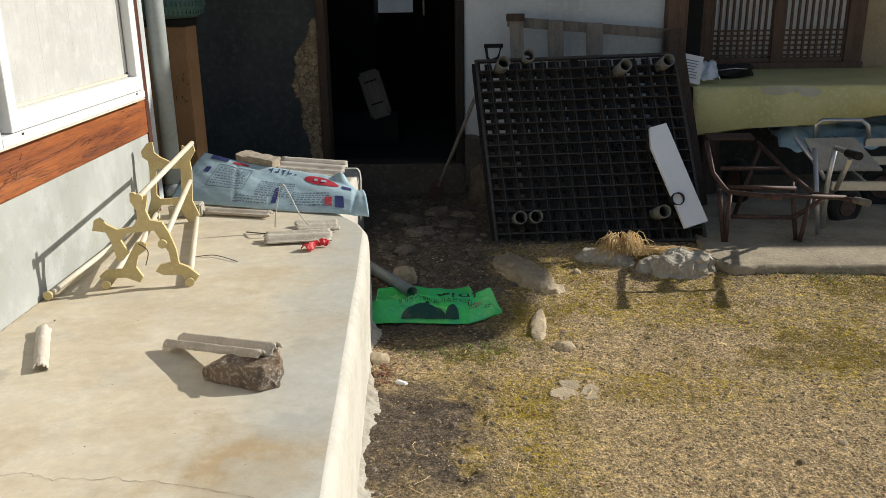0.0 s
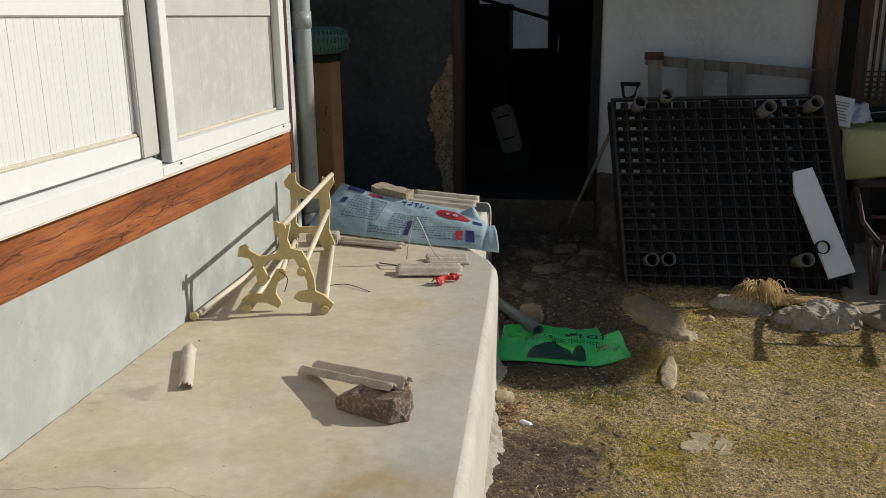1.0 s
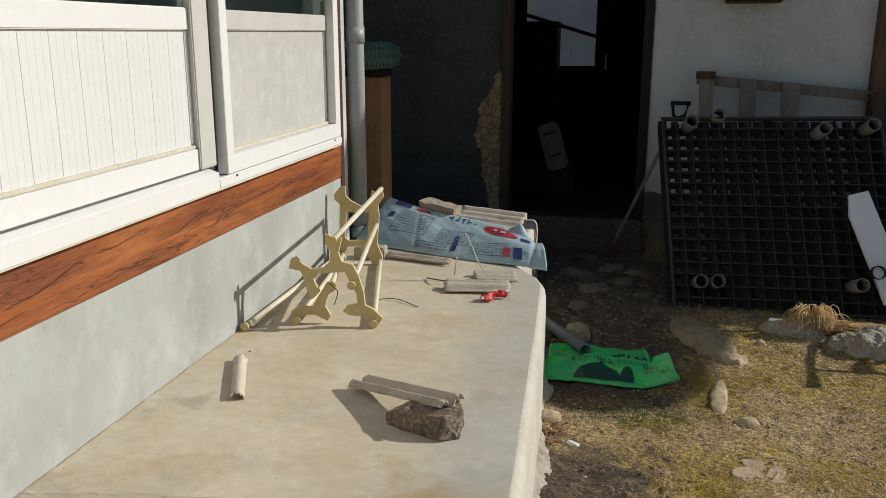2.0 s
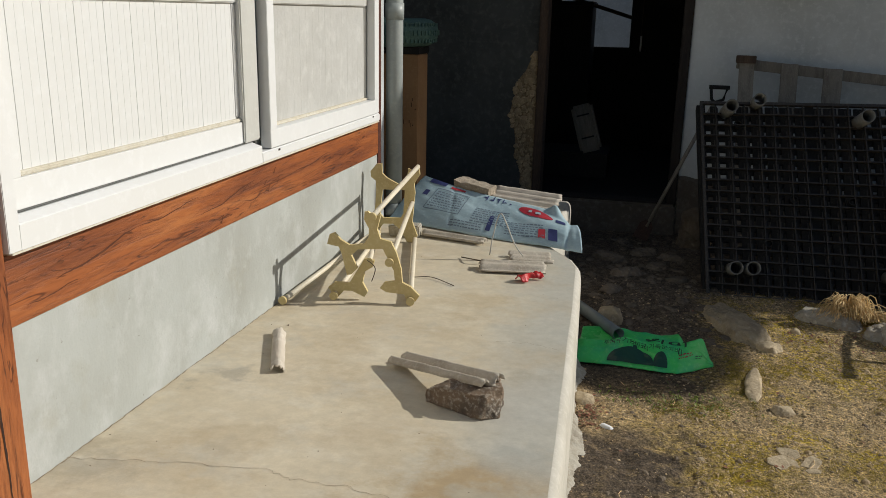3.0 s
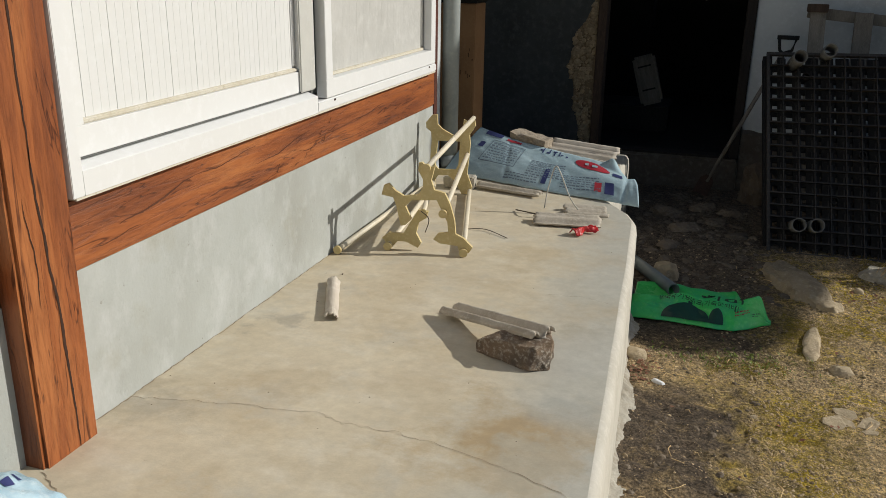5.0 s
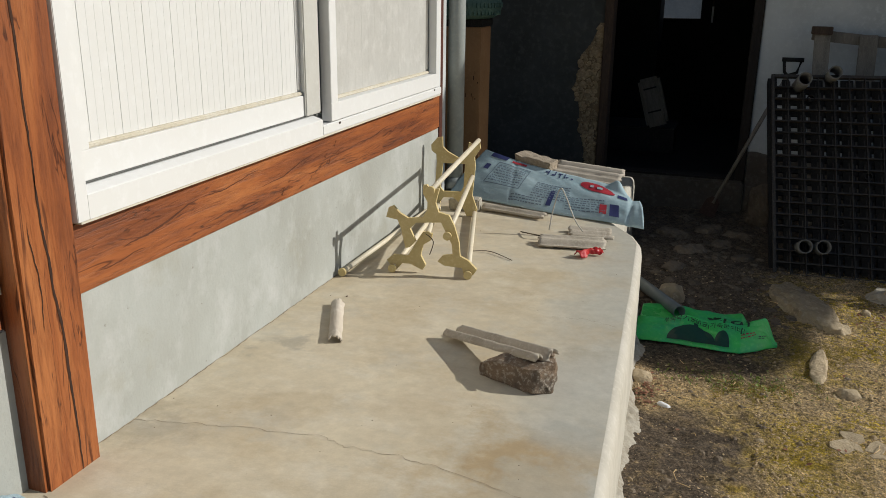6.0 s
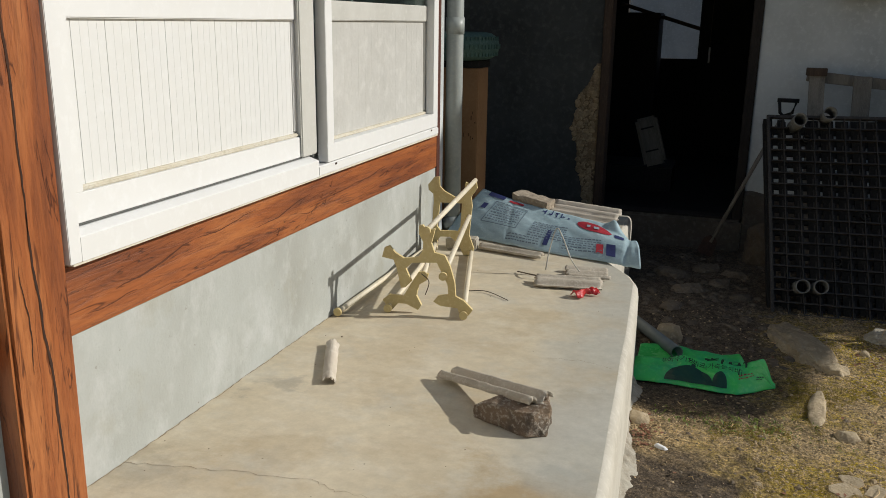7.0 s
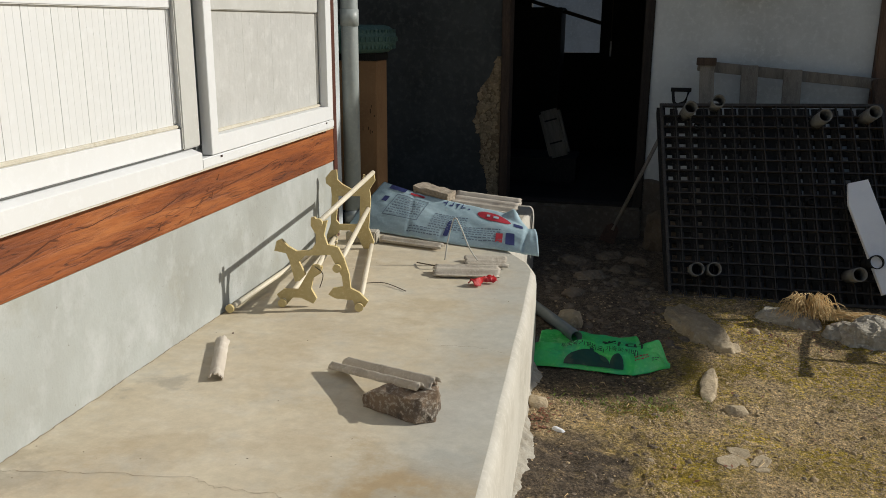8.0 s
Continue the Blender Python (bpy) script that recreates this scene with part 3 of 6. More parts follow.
def crack_line(pts, width, seed, z=0.0012):
    """A wandering hairline crack as a thin dark sliver lying in the slab's face."""
    bm = bmesh.new()
    rnd = random.Random(seed)
    fine = []
    for (x0, y0), (x1, y1) in zip(pts, pts[1:]):
        for k in range(8):
            s = k / 8
            fine.append((x0 + (x1 - x0) * s + rnd.uniform(-0.003, 0.003), y0 + (y1 - y0) * s + rnd.uniform(-0.006, 0.006) * (abs(x1 - x0) > 0.02)))
    prev = None
    steep = abs(pts[-1][1] - pts[0][1]) > abs(pts[-1][0] - pts[0][0])
    for x, y in fine:
        w = width * rnd.uniform(0.3, 1.2)
        row = [bm.verts.new((x + (w if steep else 0), y - (0 if steep else w), z)), bm.verts.new((x - (w if steep else 0), y + (0 if steep else w), z))]
        if prev:
            bm.faces.new((prev[0], row[0], row[1], prev[1]))
        prev = row
    return bm


part("crack", crack_line([(0.0, 0.963), (0.157, 0.998), (0.301, 1.024), (0.48, 1.05), (0.562, 1.027), (0.69, 1.033), (0.81, 1.015), (0.99, 0.972), (1.15, 0.91)], 0.0008, 3), M_HAIR, porch, "dark hairline crack")
part("joint", crack_line([(0.0045, 0.81 + 0.12 * k) if k % 2 else (0.002, 0.81 + 0.12 * k) for k in range(22)], 0.0016, 6), M_HAIR, porch, "dirty joint along the wall foot")
part("crack", crack_line([(0.86, 2.02), (0.97, 2.03), (1.09, 2.0)], 0.0008, 4), M_HAIR, porch, "faint hairline crack")
part("crack", crack_line([(0.035, 0.62), (0.12, 0.58), (0.25, 0.50), (0.4, 0.44)], 0.0016, 5), M_HAIR, porch, "dark hairline crack")


def spill_height(u, v):
    """A crumbling cement fillet along the porch foot; u runs along it, v outwards."""
    y = 0.9 + 2.3 * u
    wide = 0.074 + 0.035 * noise.noise(Vector((y * 3.1, 0, 6))) + 0.022 * noise.noise(Vector((y * 11, 0, 8))) + 0.006 * noise.noise(Vector((y * 29, 0, 8))) - 0.055 * u
    wide = max(wide, 0.012)
    x = porch_edge(y) + 0.026 + wide * v
    z = GZ + 0.022 * (1 - v) ** 0.7 - 0.012 * v + 0.012 * noise.noise(Vector((x * 25, y * 25, 1))) * (1 - 0.4 * v) + 0.006 * noise.noise(Vector((x * 70, y * 70, 1)))
    return Vector((x, y, z))


bm = cloth(1, 1, 220, 9, spill_height, 0.02)
single("mortar_spill", bm, M_ASH, "crumbled grey cement spill along the porch foot", "rubble", kind="stuff")

# ---- the house with the window ----
WT, WB = 0.555, 0.385          # beam top and bottom


def slab(name, lo, hi, material, label, category, bevel=0.003):
    return setting(name, box(lo, hi, bevel), material, label, category)


slab("wall_west", (-0.2, 0.80, -0.42), (0.0, 3.34, WB), M_CEMENT, "grey cement base wall below the window", "wall")
slab("wall_west_near", (-0.2, -4.0, -0.42), (-0.012, 0.66, 0.375), M_CEMENT, "grey cement base wall beside the timber post", "wall")
slab("wall_west_near_upper", (-0.2, -4.0, 0.50), (-0.012, 0.655, 2.5), M_PLASTER, "pale plaster wall above a timber rail", "wall")
slab("wall_west_top", (-0.2, 0.84, 1.95), (0.0, 3.34, 2.5), M_PLASTER, "pale plaster wall above the window", "wall")
slab("wall_house_north", (-3.0, 3.362, -0.42), (-0.03, 3.5, 2.5), M_PLASTER, "pale plaster end wall of the house", "wall")
slab("wall_house_south", (-3.0, -4.2, -0.42), (-0.03, -4.02, 2.5), M_PLASTER, "pale plaster end wall of the house", "wall")
slab("wall_house_west", (-3.2, -4.2, -0.42), (-3.02, 3.5, 2.5), M_PLASTER, "pale plaster rear wall of the house", "wall")
slab("floor_house", (-3.0, -4.0, -0.42), (-0.21, 3.35, 0.30), M_DARKWOOD, "dark floor inside the house", "floor")
slab("ceiling", (-3.2, -4.2, 2.51), (0.45, 3.5, 2.62), M_ROOFING, "dark flat roof over the house", "roof")


def timber(name, lo, hi, material, label, along, seed, checks):
    """A hewn timber with slightly uneven faces and open drying checks."""
    bm = bmesh.new()
    add_box(bm, lo, hi)
    bmesh.ops.bevel(bm, geom=bm.edges[:], offset=0.008, segments=2, affect='EDGES')
    ob = setting(name, bm, material, label, "timber")
    ax = "xyz".index(along)
    rnd = random.Random(seed)
    for s0, s1, c0, c1, w in checks:
        b2 = bmesh.new()
        prev = None
        n = 44
        for k in range(n + 1):
            t = k / n
            a = s0 + (s1 - s0) * t
            c = c0 + (c1 - c0) * t + rnd.uniform(-0.0005, 0.0005) + (0.004 if along == "y" else 0.003) * math.sin(t * 7 + seed) + 0.005 * noise.noise(Vector((a * 9, c0 * 40, seed))) + 0.002 * noise.noise(Vector((a * 34, c0 * 40, seed)))
            ww = (0.42 if along == "y" else 0.62) * w * (0.15 + math.sin(math.pi * t) ** 0.6) * rnd.uniform(0.7, 1.1)
            q = []
            for s in (-1, 1):
                p = [hi[0] + 0.0012, 0, 0]
                p[ax] = a
                p[3 - ax] = c + s * ww
                q.append(b2.verts.new(p))
            if prev:
                b2.faces.new((prev[0], q[0], q[1], prev[1]))
            prev = q
        part("drying_check", b2, M_CHECK if along == "y" else M_CRACK, ob, "dark open crack in the timber")
    return ob


timber("timber_beam", (-0.15, 0.80, WB), (0.012, 3.29, WT), M_BEAM, "orange-brown stained timber sill beam with knots", "y", 2,
       [(0.98, 1.30, 0.452, 0.497, 0.006), (1.30, 1.62, 0.497, 0.512, 0.003), (1.62, 1.98, 0.455, 0.50, 0.004), (2.3, 2.66, 0.47, 0.49, 0.004), (0.88, 1.06, 0.42, 0.428, 0.003),
        (2.075, 2.095, 0.44, 0.46, 0.008), (2.12, 2.145, 0.50, 0.515, 0.008), (2.045, 2.07, 0.475, 0.48, 0.006), (2.15, 2.17, 0.462, 0.47, 0.005), (1.735, 1.76, 0.405, 0.425, 0.008)]
       + [(a, a + random.Random(k).uniform(0.05, 0.24), c, c + random.Random(k + 50).uniform(-0.004, 0.014), random.Random(k + 90).uniform(0.0012, 0.0028))
          for k in range(6) for a, c in ((0.85 + 2.2 * random.Random(k + 7).random(), 0.395 + 0.145 * random.Random(k + 31).random()),)])
timber("timber_post", (-0.15, 0.632, -0.02), (0.043, 0.80, 2.5), M_POST, "orange-brown stained timber post with long open cracks", "z", 5,
       [(0.0, 0.70, 0.742, 0.712, 0.0052), (0.62, 1.6, 0.716, 0.688, 0.0045), (0.36, 0.60, 0.688, 0.676, 0.002)])
for v in bpy.data.objects["timber_post"].data.vertices:
    v.co.y += 0.011 * v.co.z
timber("timber_rail", (-0.15, -3.9, 0.375), (-0.004, 0.628, 0.50), M_BEAM, "orange-brown stained timber rail", "y", 9, [(0.3, 0.6, 0.43, 0.44, 0.002)])
bm = cloth(1, 1, 60, 4, lambda u, v: Vector((-0.011 + 0.012 * noise.noise(Vector((u * 30, v * 3, 2))) + 0.010, 0.592 + 0.039 * v + 0.010 * noise.noise(Vector((u * 14, 0, 5))) * (1 - v), 0.46 + 1.3 * u)), 0.004)
setting("mortar_strip", bm, M_ASH, "flaking grey mortar beside the timber post", "mortar")
timber("timber_corner_post", (-0.15, 3.295, -0.02), (0.006, 3.355, 2.5), M_DKPOST, "dark red-brown painted corner post", "z", 6, [])

# ---- window ----
win = thing("window_1", "white sliding window with ribbed lower panels and dusty glass", "window", kind="structure")
TOP = 1.94


def bar(name, y0, y1, z0, z1, x0, x1, material=M_PVC, bevel=0.004, parent=None):
    return part(name, box((x0, y0, z0), (x1, y1, z1), bevel), material, parent or win)


bar("window_sill", 1.9725, 3.20, WT + 0.008, 0.598, -0.12, 0.05)
# below the inner sash the sill rises to a sloping ledge
ledge = prism([(-0.12, WT + 0.008), (0.0498, WT + 0.008), (0.0498, 0.617), (0.047, 0.6195), (0.0145, 0.630), (-0.12, 0.630)], 1.127, "y")
bmesh.ops.translate(ledge, vec=(0, 0.845, 0), verts=ledge.verts[:])
part("window_sill", ledge, M_PVC, win)
# Dark strip painted in for the shadow in the groove under the sash.
bar("seal", 0.849, 1.972, 0.6325, 0.6362, -0.02, 0.0152, M_GASKET_SHADE, 0)
bar("window_frame", 0.808, 0.8445, WT + 0.008, TOP, -0.12, 0.0505, bevel=0.0015)
bar("window_frame", 3.178, 3.205, 0.5985, TOP, -0.12, 0.044)
bar("frame_filler", 3.206, 3.292, WT + 0.008, TOP + 0.05, -0.12, 0.012, M_STILE)
bar("window_frame", 0.803, 3.205, TOP + 0.002, TOP + 0.05, -0.12, 0.05)
bar("track", 1.974, 3.176, 0.5985, 0.618, -0.06, -0.02)
bar("drip_edge", 0.82, 3.2, WT + 0.001, WT + 0.0075, 0.0, 0.047, M_DIRTSEAM, 0.001)


def sash(y0, y1, x0, x1, z0, rail, stile, face, panel_mat, groove, label, fine=1.0, sub=M_PVC):
    """A sash: outer rails and stiles, and inside them a recessed mid rail, dusty ledge, ribbed panel and pane."""
    s = part("sash", box((x0, y0, z0), (x1, y1, z0 + rail), 0.0015), M_PVC, win, label)
    for a, b in ((y0, y0 + stile), (y1 - stile, y1)):
        part("stile", box((x0, a, z0 + rail + 0.0001), (x1, b, TOP - 0.002), 0.0015), M_PVC, s)
    ya, yb = y0 + stile + 0.0005, y1 - stile - 0.0005
    zb = z0 + rail
    part("mid_rail", box((x0 - 0.012, ya, 1.078), (face + 0.012, yb, 1.146), 0.003), sub, s)
    part("bottom_bead", box((face - 0.012, ya, zb + 0.0005), (face + 0.013, yb, zb + 0.012), 0.003), M_DIRTSEAM, s, "dusty ledge under the panel")
    part("side_bead", box((face - 0.012, yb - 0.016, zb + 0.0165), (face + 0.007, yb, 1.0775), 0.003), sub, s)
    bm = bmesh.new()
    # ribbed boards: broad boards with a deep joint, each with shallow ribs
    y, k = ya, 3
    while y < yb - 0.004:
        w = min(groove, yb - y)
        gap = (0.0020 if k % 4 == 3 else 0.0010) * fine
        deep = (0.0016 if k % 4 == 3 else 0.0004) * fine
        add_box(bm, (face - 0.006, y, zb + 0.012), (face, y + w - gap, 1.0795))
        add_box(bm, (face - 0.006, y + w - gap, zb + 0.012), (face - deep, y + w, 1.0795))
        y += w
        k += 1
    part("panel", bm, panel_mat, s)
    p = part("pane", box((face - 0.006, ya, 1.145), (face - 0.001, yb, TOP - 0.04), 0), M_GLASS, s, "dusty greenish window glass")
    p.visible_shadow = False
    return s


sash(0.848, 1.975, -0.030, 0.014, 0.6365, 0.068, 0.060, -0.004, M_PANEL, 0.0272, "inner sash with white ribbed panel")
sash(2.04, 3.176, 0.012, 0.050, 0.6015, 0.062, 0.052, 0.004, M_SCREEN, 0.062, "outer sash with grey dusty panel", 0.4, M_STILE)
bar("gasket", 2.014, 2.038, 0.620, TOP - 0.002, -0.028, 0.004, M_GASKET_SHADE, 0.001)
bar("meeting_stile", 1.908, 2.012, 0.636, TOP - 0.002, 0.0145, 0.024, M_STILE)
for yy, zz in ((3.10, 0.592), (2.10, 0.590)):
    part("drain_hole", box((0.0502, yy - 0.006, zz - 0.004), (0.0512, yy + 0.008, zz + 0.003), 0), M_CRACK, win, "small dark drain hole")
room = setting("wall_room_inner", box((-1.4, 0.7, 0.3), (-1.35, 3.3, 2.4), 0), M_DARKWALL, "wall inside the room, coloured dark for the dim interior", "wall")

# ---- downpipe and brown cabinet ----
dp = thing("downpipe", "grey plastic downpipe beside the house corner", "downpipe")
part("pipe", tube([(0.001, 3.575, 0.0), (0.001, 3.575, 0.9), (0.001, 3.575, 2.45)], 0.043, 20), M_PIPE, dp)
part("coupling", tube([(0.001, 3.575, 1.02), (0.001, 3.575, 1.10)], 0.047, 20), M_PIPE, dp)
part("bracket", box((-0.03, 3.55, 1.3), (0.05, 3.62, 1.32), 0.002), M_PIPE, dp)
part("shoe", tube([(0.001, 3.575, 0.07), (0.011, 3.56, 0.02)], 0.05, 20), M_PIPE, dp)

cab = thing("cabinet", "brown board cabinet with a black top edge", "cabinet")
part("body", box((-0.42, 3.9, 0.0), (0.030, 4.10, 0.835), 0.004), M_BROWN, cab)
part("top", box((-0.43, 3.89, 0.836), (0.037, 4.11, 0.875), 0.004), M_BLACK, cab, "black top edge")
rnd = random.Random(5)
for k in range(7):
    x, z = rnd.uniform(-0.05, 0.02), rnd.uniform(0.42, 0.6)
    part("scuff", box((x, 3.8975, z), (x + rnd.uniform(0.002, 0.005), 3.899, z + rnd.uniform(0.006, 0.025)), 0), M_CRACK, cab, "small dark scuff")

ty = thing("tyre", "dark teal rubber tyre lying on the cabinet", "tyre")
bm = bmesh.new()
R, r, NS = 0.185, 0.074, 48
rings = []
for i in range(NS):
    a = 2 * math.pi * i / NS
    rings.append([bm.verts.new(((R + r * math.cos(b)) * math.cos(a), (R + r * math.cos(b)) * math.sin(a), r * math.sin(b))) for b in (2 * math.pi * j / 16 for j in range(16))])
for i in range(NS):
    for j in range(16):
        f = bm.faces.new((rings[i][j], rings[(i + 1) % NS][j], rings[(i + 1) % NS][(j + 1) % 16], rings[i][(j + 1) % 16]))
        f.smooth = True
part("casing", bm, M_TYRE, ty)
bm = bmesh.new()
for i in range(64):
    a = 2 * math.pi * i / 64
    for b in (-0.55, 0.0, 0.55):
        rr = R + (r + 0.001) * math.cos(b)
        add_box(bm, (rr - 0.004, -0.006, r * math.sin(b) - 0.012), (rr + 0.0035, 0.006, r * math.sin(b) + 0.012), Matrix.Rotation(a + b * 0.08, 4, 'Z'))
part("tread", bm, M_TYRE, ty, "raised tread blocks")
ty.matrix_basis = pose(-0.15, 4.0, 0.950)

# ---- the rear house ----
YB = 5.2
DL, DR, SILL = 0.556, 1.42, -0.16
slab("wall_north_dark", (-1.2, YB, -0.42), (0.498, YB + 0.18, 2.6), M_DARKWALL, "dark grey painted plaster wall, roof shade put into its colour", "wall")
slab("wall_north_plaster", (1.482, YB, -0.42), (2.80, YB + 0.18, 2.6), M_PLASTER, "pale grey patched plaster wall", "wall")
base = bmesh.new()
prev = None
for k in range(67):
    x = 1.4822 + 1.3166 * k / 66
    top = 0.02 + 0.09 * noise.noise(Vector((x * 2.2, 3, 0))) + 0.03 * noise.noise(Vector((x * 9, 3, 0)))
    row = [base.verts.new((x, YB + 0.01, -0.42)), base.verts.new((x, YB - 0.022, -0.42)), base.verts.new((x, YB - 0.014, top - 0.04)), base.verts.new((x, YB + 0.01, top))]
    if prev:
        for a in range(3):
            base.faces.new((prev[a], row[a], row[a + 1], prev[a + 1]))
    prev = row
setting("wall_base", base, M_EARTHBASE, "dark damp earth skirting along the plaster wall", "wall base")
slab("wall_above_door", (0.50, YB, 1.75), (1.48, YB + 0.18, 2.6), M_DARKWALL, "dark grey wall above the doorway", "wall")
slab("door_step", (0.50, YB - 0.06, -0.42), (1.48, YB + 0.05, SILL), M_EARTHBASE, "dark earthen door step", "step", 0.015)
slab("wall_gap", (-1.2, 3.52, -0.42), (-1.05, YB, 2.6), M_DARKWALL, "wall added to close the gap behind the cabinet, coloured dark", "wall")
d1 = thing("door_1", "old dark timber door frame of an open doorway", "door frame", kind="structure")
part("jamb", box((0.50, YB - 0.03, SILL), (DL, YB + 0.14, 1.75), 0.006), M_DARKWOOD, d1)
part("jamb", box((DR, YB - 0.03, SILL), (1.48, YB + 0.14, 1.75), 0.006), M_SHADEWOOD, d1)
part("threshold", box((DL, YB - 0.04, SILL), (DR, YB + 0.1, SILL + 0.012), 0.006), M_SHADEWOOD, d1)
slab("floor_shed", (-1.2, YB + 0.19, -0.42), (3.0, 8.2, -0.2), M_UNLIT, "shed floor coloured black for the unlit interior", "floor")
slab("wall_shed_west", (-1.3, YB + 0.18, -0.42), (-1.2, 8.2, 2.6), M_UNLIT, "shed wall coloured black for the unlit interior", "wall")
slab("wall_shed_east", (2.98, YB + 0.18, -0.42), (3.1, 8.2, 2.6), M_UNLIT, "shed wall coloured black for the unlit interior", "wall")
slab("ceiling_shed", (-1.3, YB + 0.02, 2.6), (3.1, 8.4, 2.7), M_UNLIT, "shed ceiling coloured black for the unlit interior", "ceiling")
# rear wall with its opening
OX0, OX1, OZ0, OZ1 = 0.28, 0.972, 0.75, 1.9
slab("wall_shed_rear_low", (-1.3, 8.2, -0.42), (3.1, 8.32, OZ0), M_UNLIT, "rear shed wall coloured black for the unlit interior", "wall")
slab("wall_shed_rear_left", (-1.3, 8.2, OZ0), (OX0, 8.32, 2.6), M_UNLIT, "rear shed wall coloured black for the unlit interior", "wall")
slab("wall_shed_rear_right", (OX1, 8.2, OZ0), (3.1, 8.32, 2.6), M_UNLIT, "rear shed wall coloured black for the unlit interior", "wall")
slab("wall_shed_rear_top", (OX0, 8.2, OZ1), (OX1, 8.32, 2.6), M_UNLIT, "rear shed wall coloured black for the unlit interior", "wall")
slab("wall_yard_behind", (-2.0, 11.5, -0.42), (4.0, 11.7, 2.6), M_PLASTER, "pale grey wall seen through the shed window", "wall")
chest = thing("shed_chest", "dark tall chest in the shed", "chest")
part("body", box((0.02, 7.7, -0.2), (0.63, 8.15, 1.14), 0.01), M_BLACK, chest)
part("lid", box((0.01, 7.69, 1.141), (0.64, 8.16, 1.18), 0.01), M_BLACK, chest)
single("leaning_bar", tube([(0.25, 7.9, 1.26), (0.99, 7.9, 1.04)], 0.018, 8), M_DARKWOOD, "dark wooden bar slanting across the shed window", "bar")
# ---- the post, the raised wooden floor and the lattice window ----
slab("timber_house_post", (2.80, YB - 0.05, -0.36), (2.945, YB + 0.12, 2.6), M_OLDBROWN, "dark brown weathered house post", "timber", 0.01)
slab("wall_recess_side", (2.86, YB + 0.13, -0.36), (2.94, 6.1, 2.6), M_TAN, "tan clay side wall", "wall")
slab("wall_recess_rear", (2.94, 6.0, -0.36), (6.5, 6.12, 2.6), M_TAN, "tan clay wall behind the raised floor", "wall")
# Roof and wall out of view, added to cast the shade over the terrace.
slab("roof_far", (6.36, 5.47, 2.2), (11.0, 9.0, 2.3), M_ROOFING, "unseen dark roof added to shade the terrace and cart", "roof")
slab("wall_far", (7.0, 5.9, -0.42), (11.0, 6.05, 2.19), M_TAN, "unseen tan wall added under the shading roof", "wall")
# Out of view: overhang darkens the back wall, short end lets sun through.
slab("roof_rear", (-1.6, 4.95, 2.72), (4.5, 8.6, 2.85), M_ROOFING, "unseen dark roof over the rear house", "roof")

# ---- things on the porch ----


def stretch_between(bm, origin, ax, ay, az):
    """Lay a mesh built in unit axes onto three given axes."""
    m = Matrix(((ax[0], ay[0], az[0], origin[0]), (ax[1], ay[1], az[1], origin[1]), (ax[2], ay[2], az[2], origin[2]), (0, 0, 0, 1)))
    bmesh.ops.transform(bm, matrix=m, verts=bm.verts[:])
    return bm


def sawn_plate(outline, hole=(), thick=0.014):
    """A board sawn to an outline in x and z, with a hole where one is given."""
    bm = bmesh.new()
    for loop in (outline, hole):
        vs = [bm.verts.new((x, -thick / 2, z)) for x, z in loop]
        for a, b in zip(vs, vs[1:] + vs[:1]):
            bm.edges.new((a, b))
    bmesh.ops.triangle_fill(bm, use_beauty=True, use_dissolve=False, edges=bm.edges[:])
    grown = bmesh.ops.extrude_face_region(bm, geom=bm.faces[:])
    bmesh.ops.translate(bm, vec=(0, thick, 0), verts=[g for g in grown["geom"] if isinstance(g, bmesh.types.BMVert)])
    bmesh.ops.recalc_face_normals(bm, faces=bm.faces[:])
    return bm


rackob = thing("folding_rack", "cream wooden rack frame with star-shaped ends and dowels", "rack")
yaw = math.atan2(0.089, 0.996)
# star-shaped end: a notched crown, a side arm, a long leg with a boot-shaped foot
STAR = [(-0.025, 0.350), (-0.012, 0.352), (0.006, 0.332), (0.036, 0.342), (0.022, 0.286), (0.034, 0.250), (0.074, 0.241), (0.095, 0.200), (0.113, 0.140),
        (0.118, 0.086), (0.150, 0.071), (0.184, 0.038), (0.170, 0.016), (0.137, 0.010), (0.126, 0.040), (0.058, 0.044), (0.032, 0.058), (0.050, 0.083),
        (0.090, 0.090), (0.086, 0.130), (0.063, 0.174), (0.044, 0.212), (-0.052, 0.204), (-0.077, 0.179), (-0.054, 0.130), (-0.077, 0.105), (-0.095, 0.101),
        (-0.113, 0.180), (-0.125, 0.210), (-0.170, 0.218), (-0.160, 0.255), (-0.141, 0.263), (-0.117, 0.237), (-0.084, 0.219), (-0.028, 0.226),
        (-0.010, 0.256), (-0.009, 0.287), (-0.027, 0.320)]
FOOT = [(-0.030, 0.166), (0.007, 0.160), (0.000, 0.134), (-0.030, 0.114), (-0.039, 0.071), (-0.019, 0.034), (-0.032, 0.013), (-0.080, 0.034), (-0.112, 0.033),
        (-0.139, 0.001), (-0.164, 0.004), (-0.158, 0.020), (-0.174, 0.042), (-0.147, 0.065), (-0.090, 0.065), (-0.061, 0.115)]
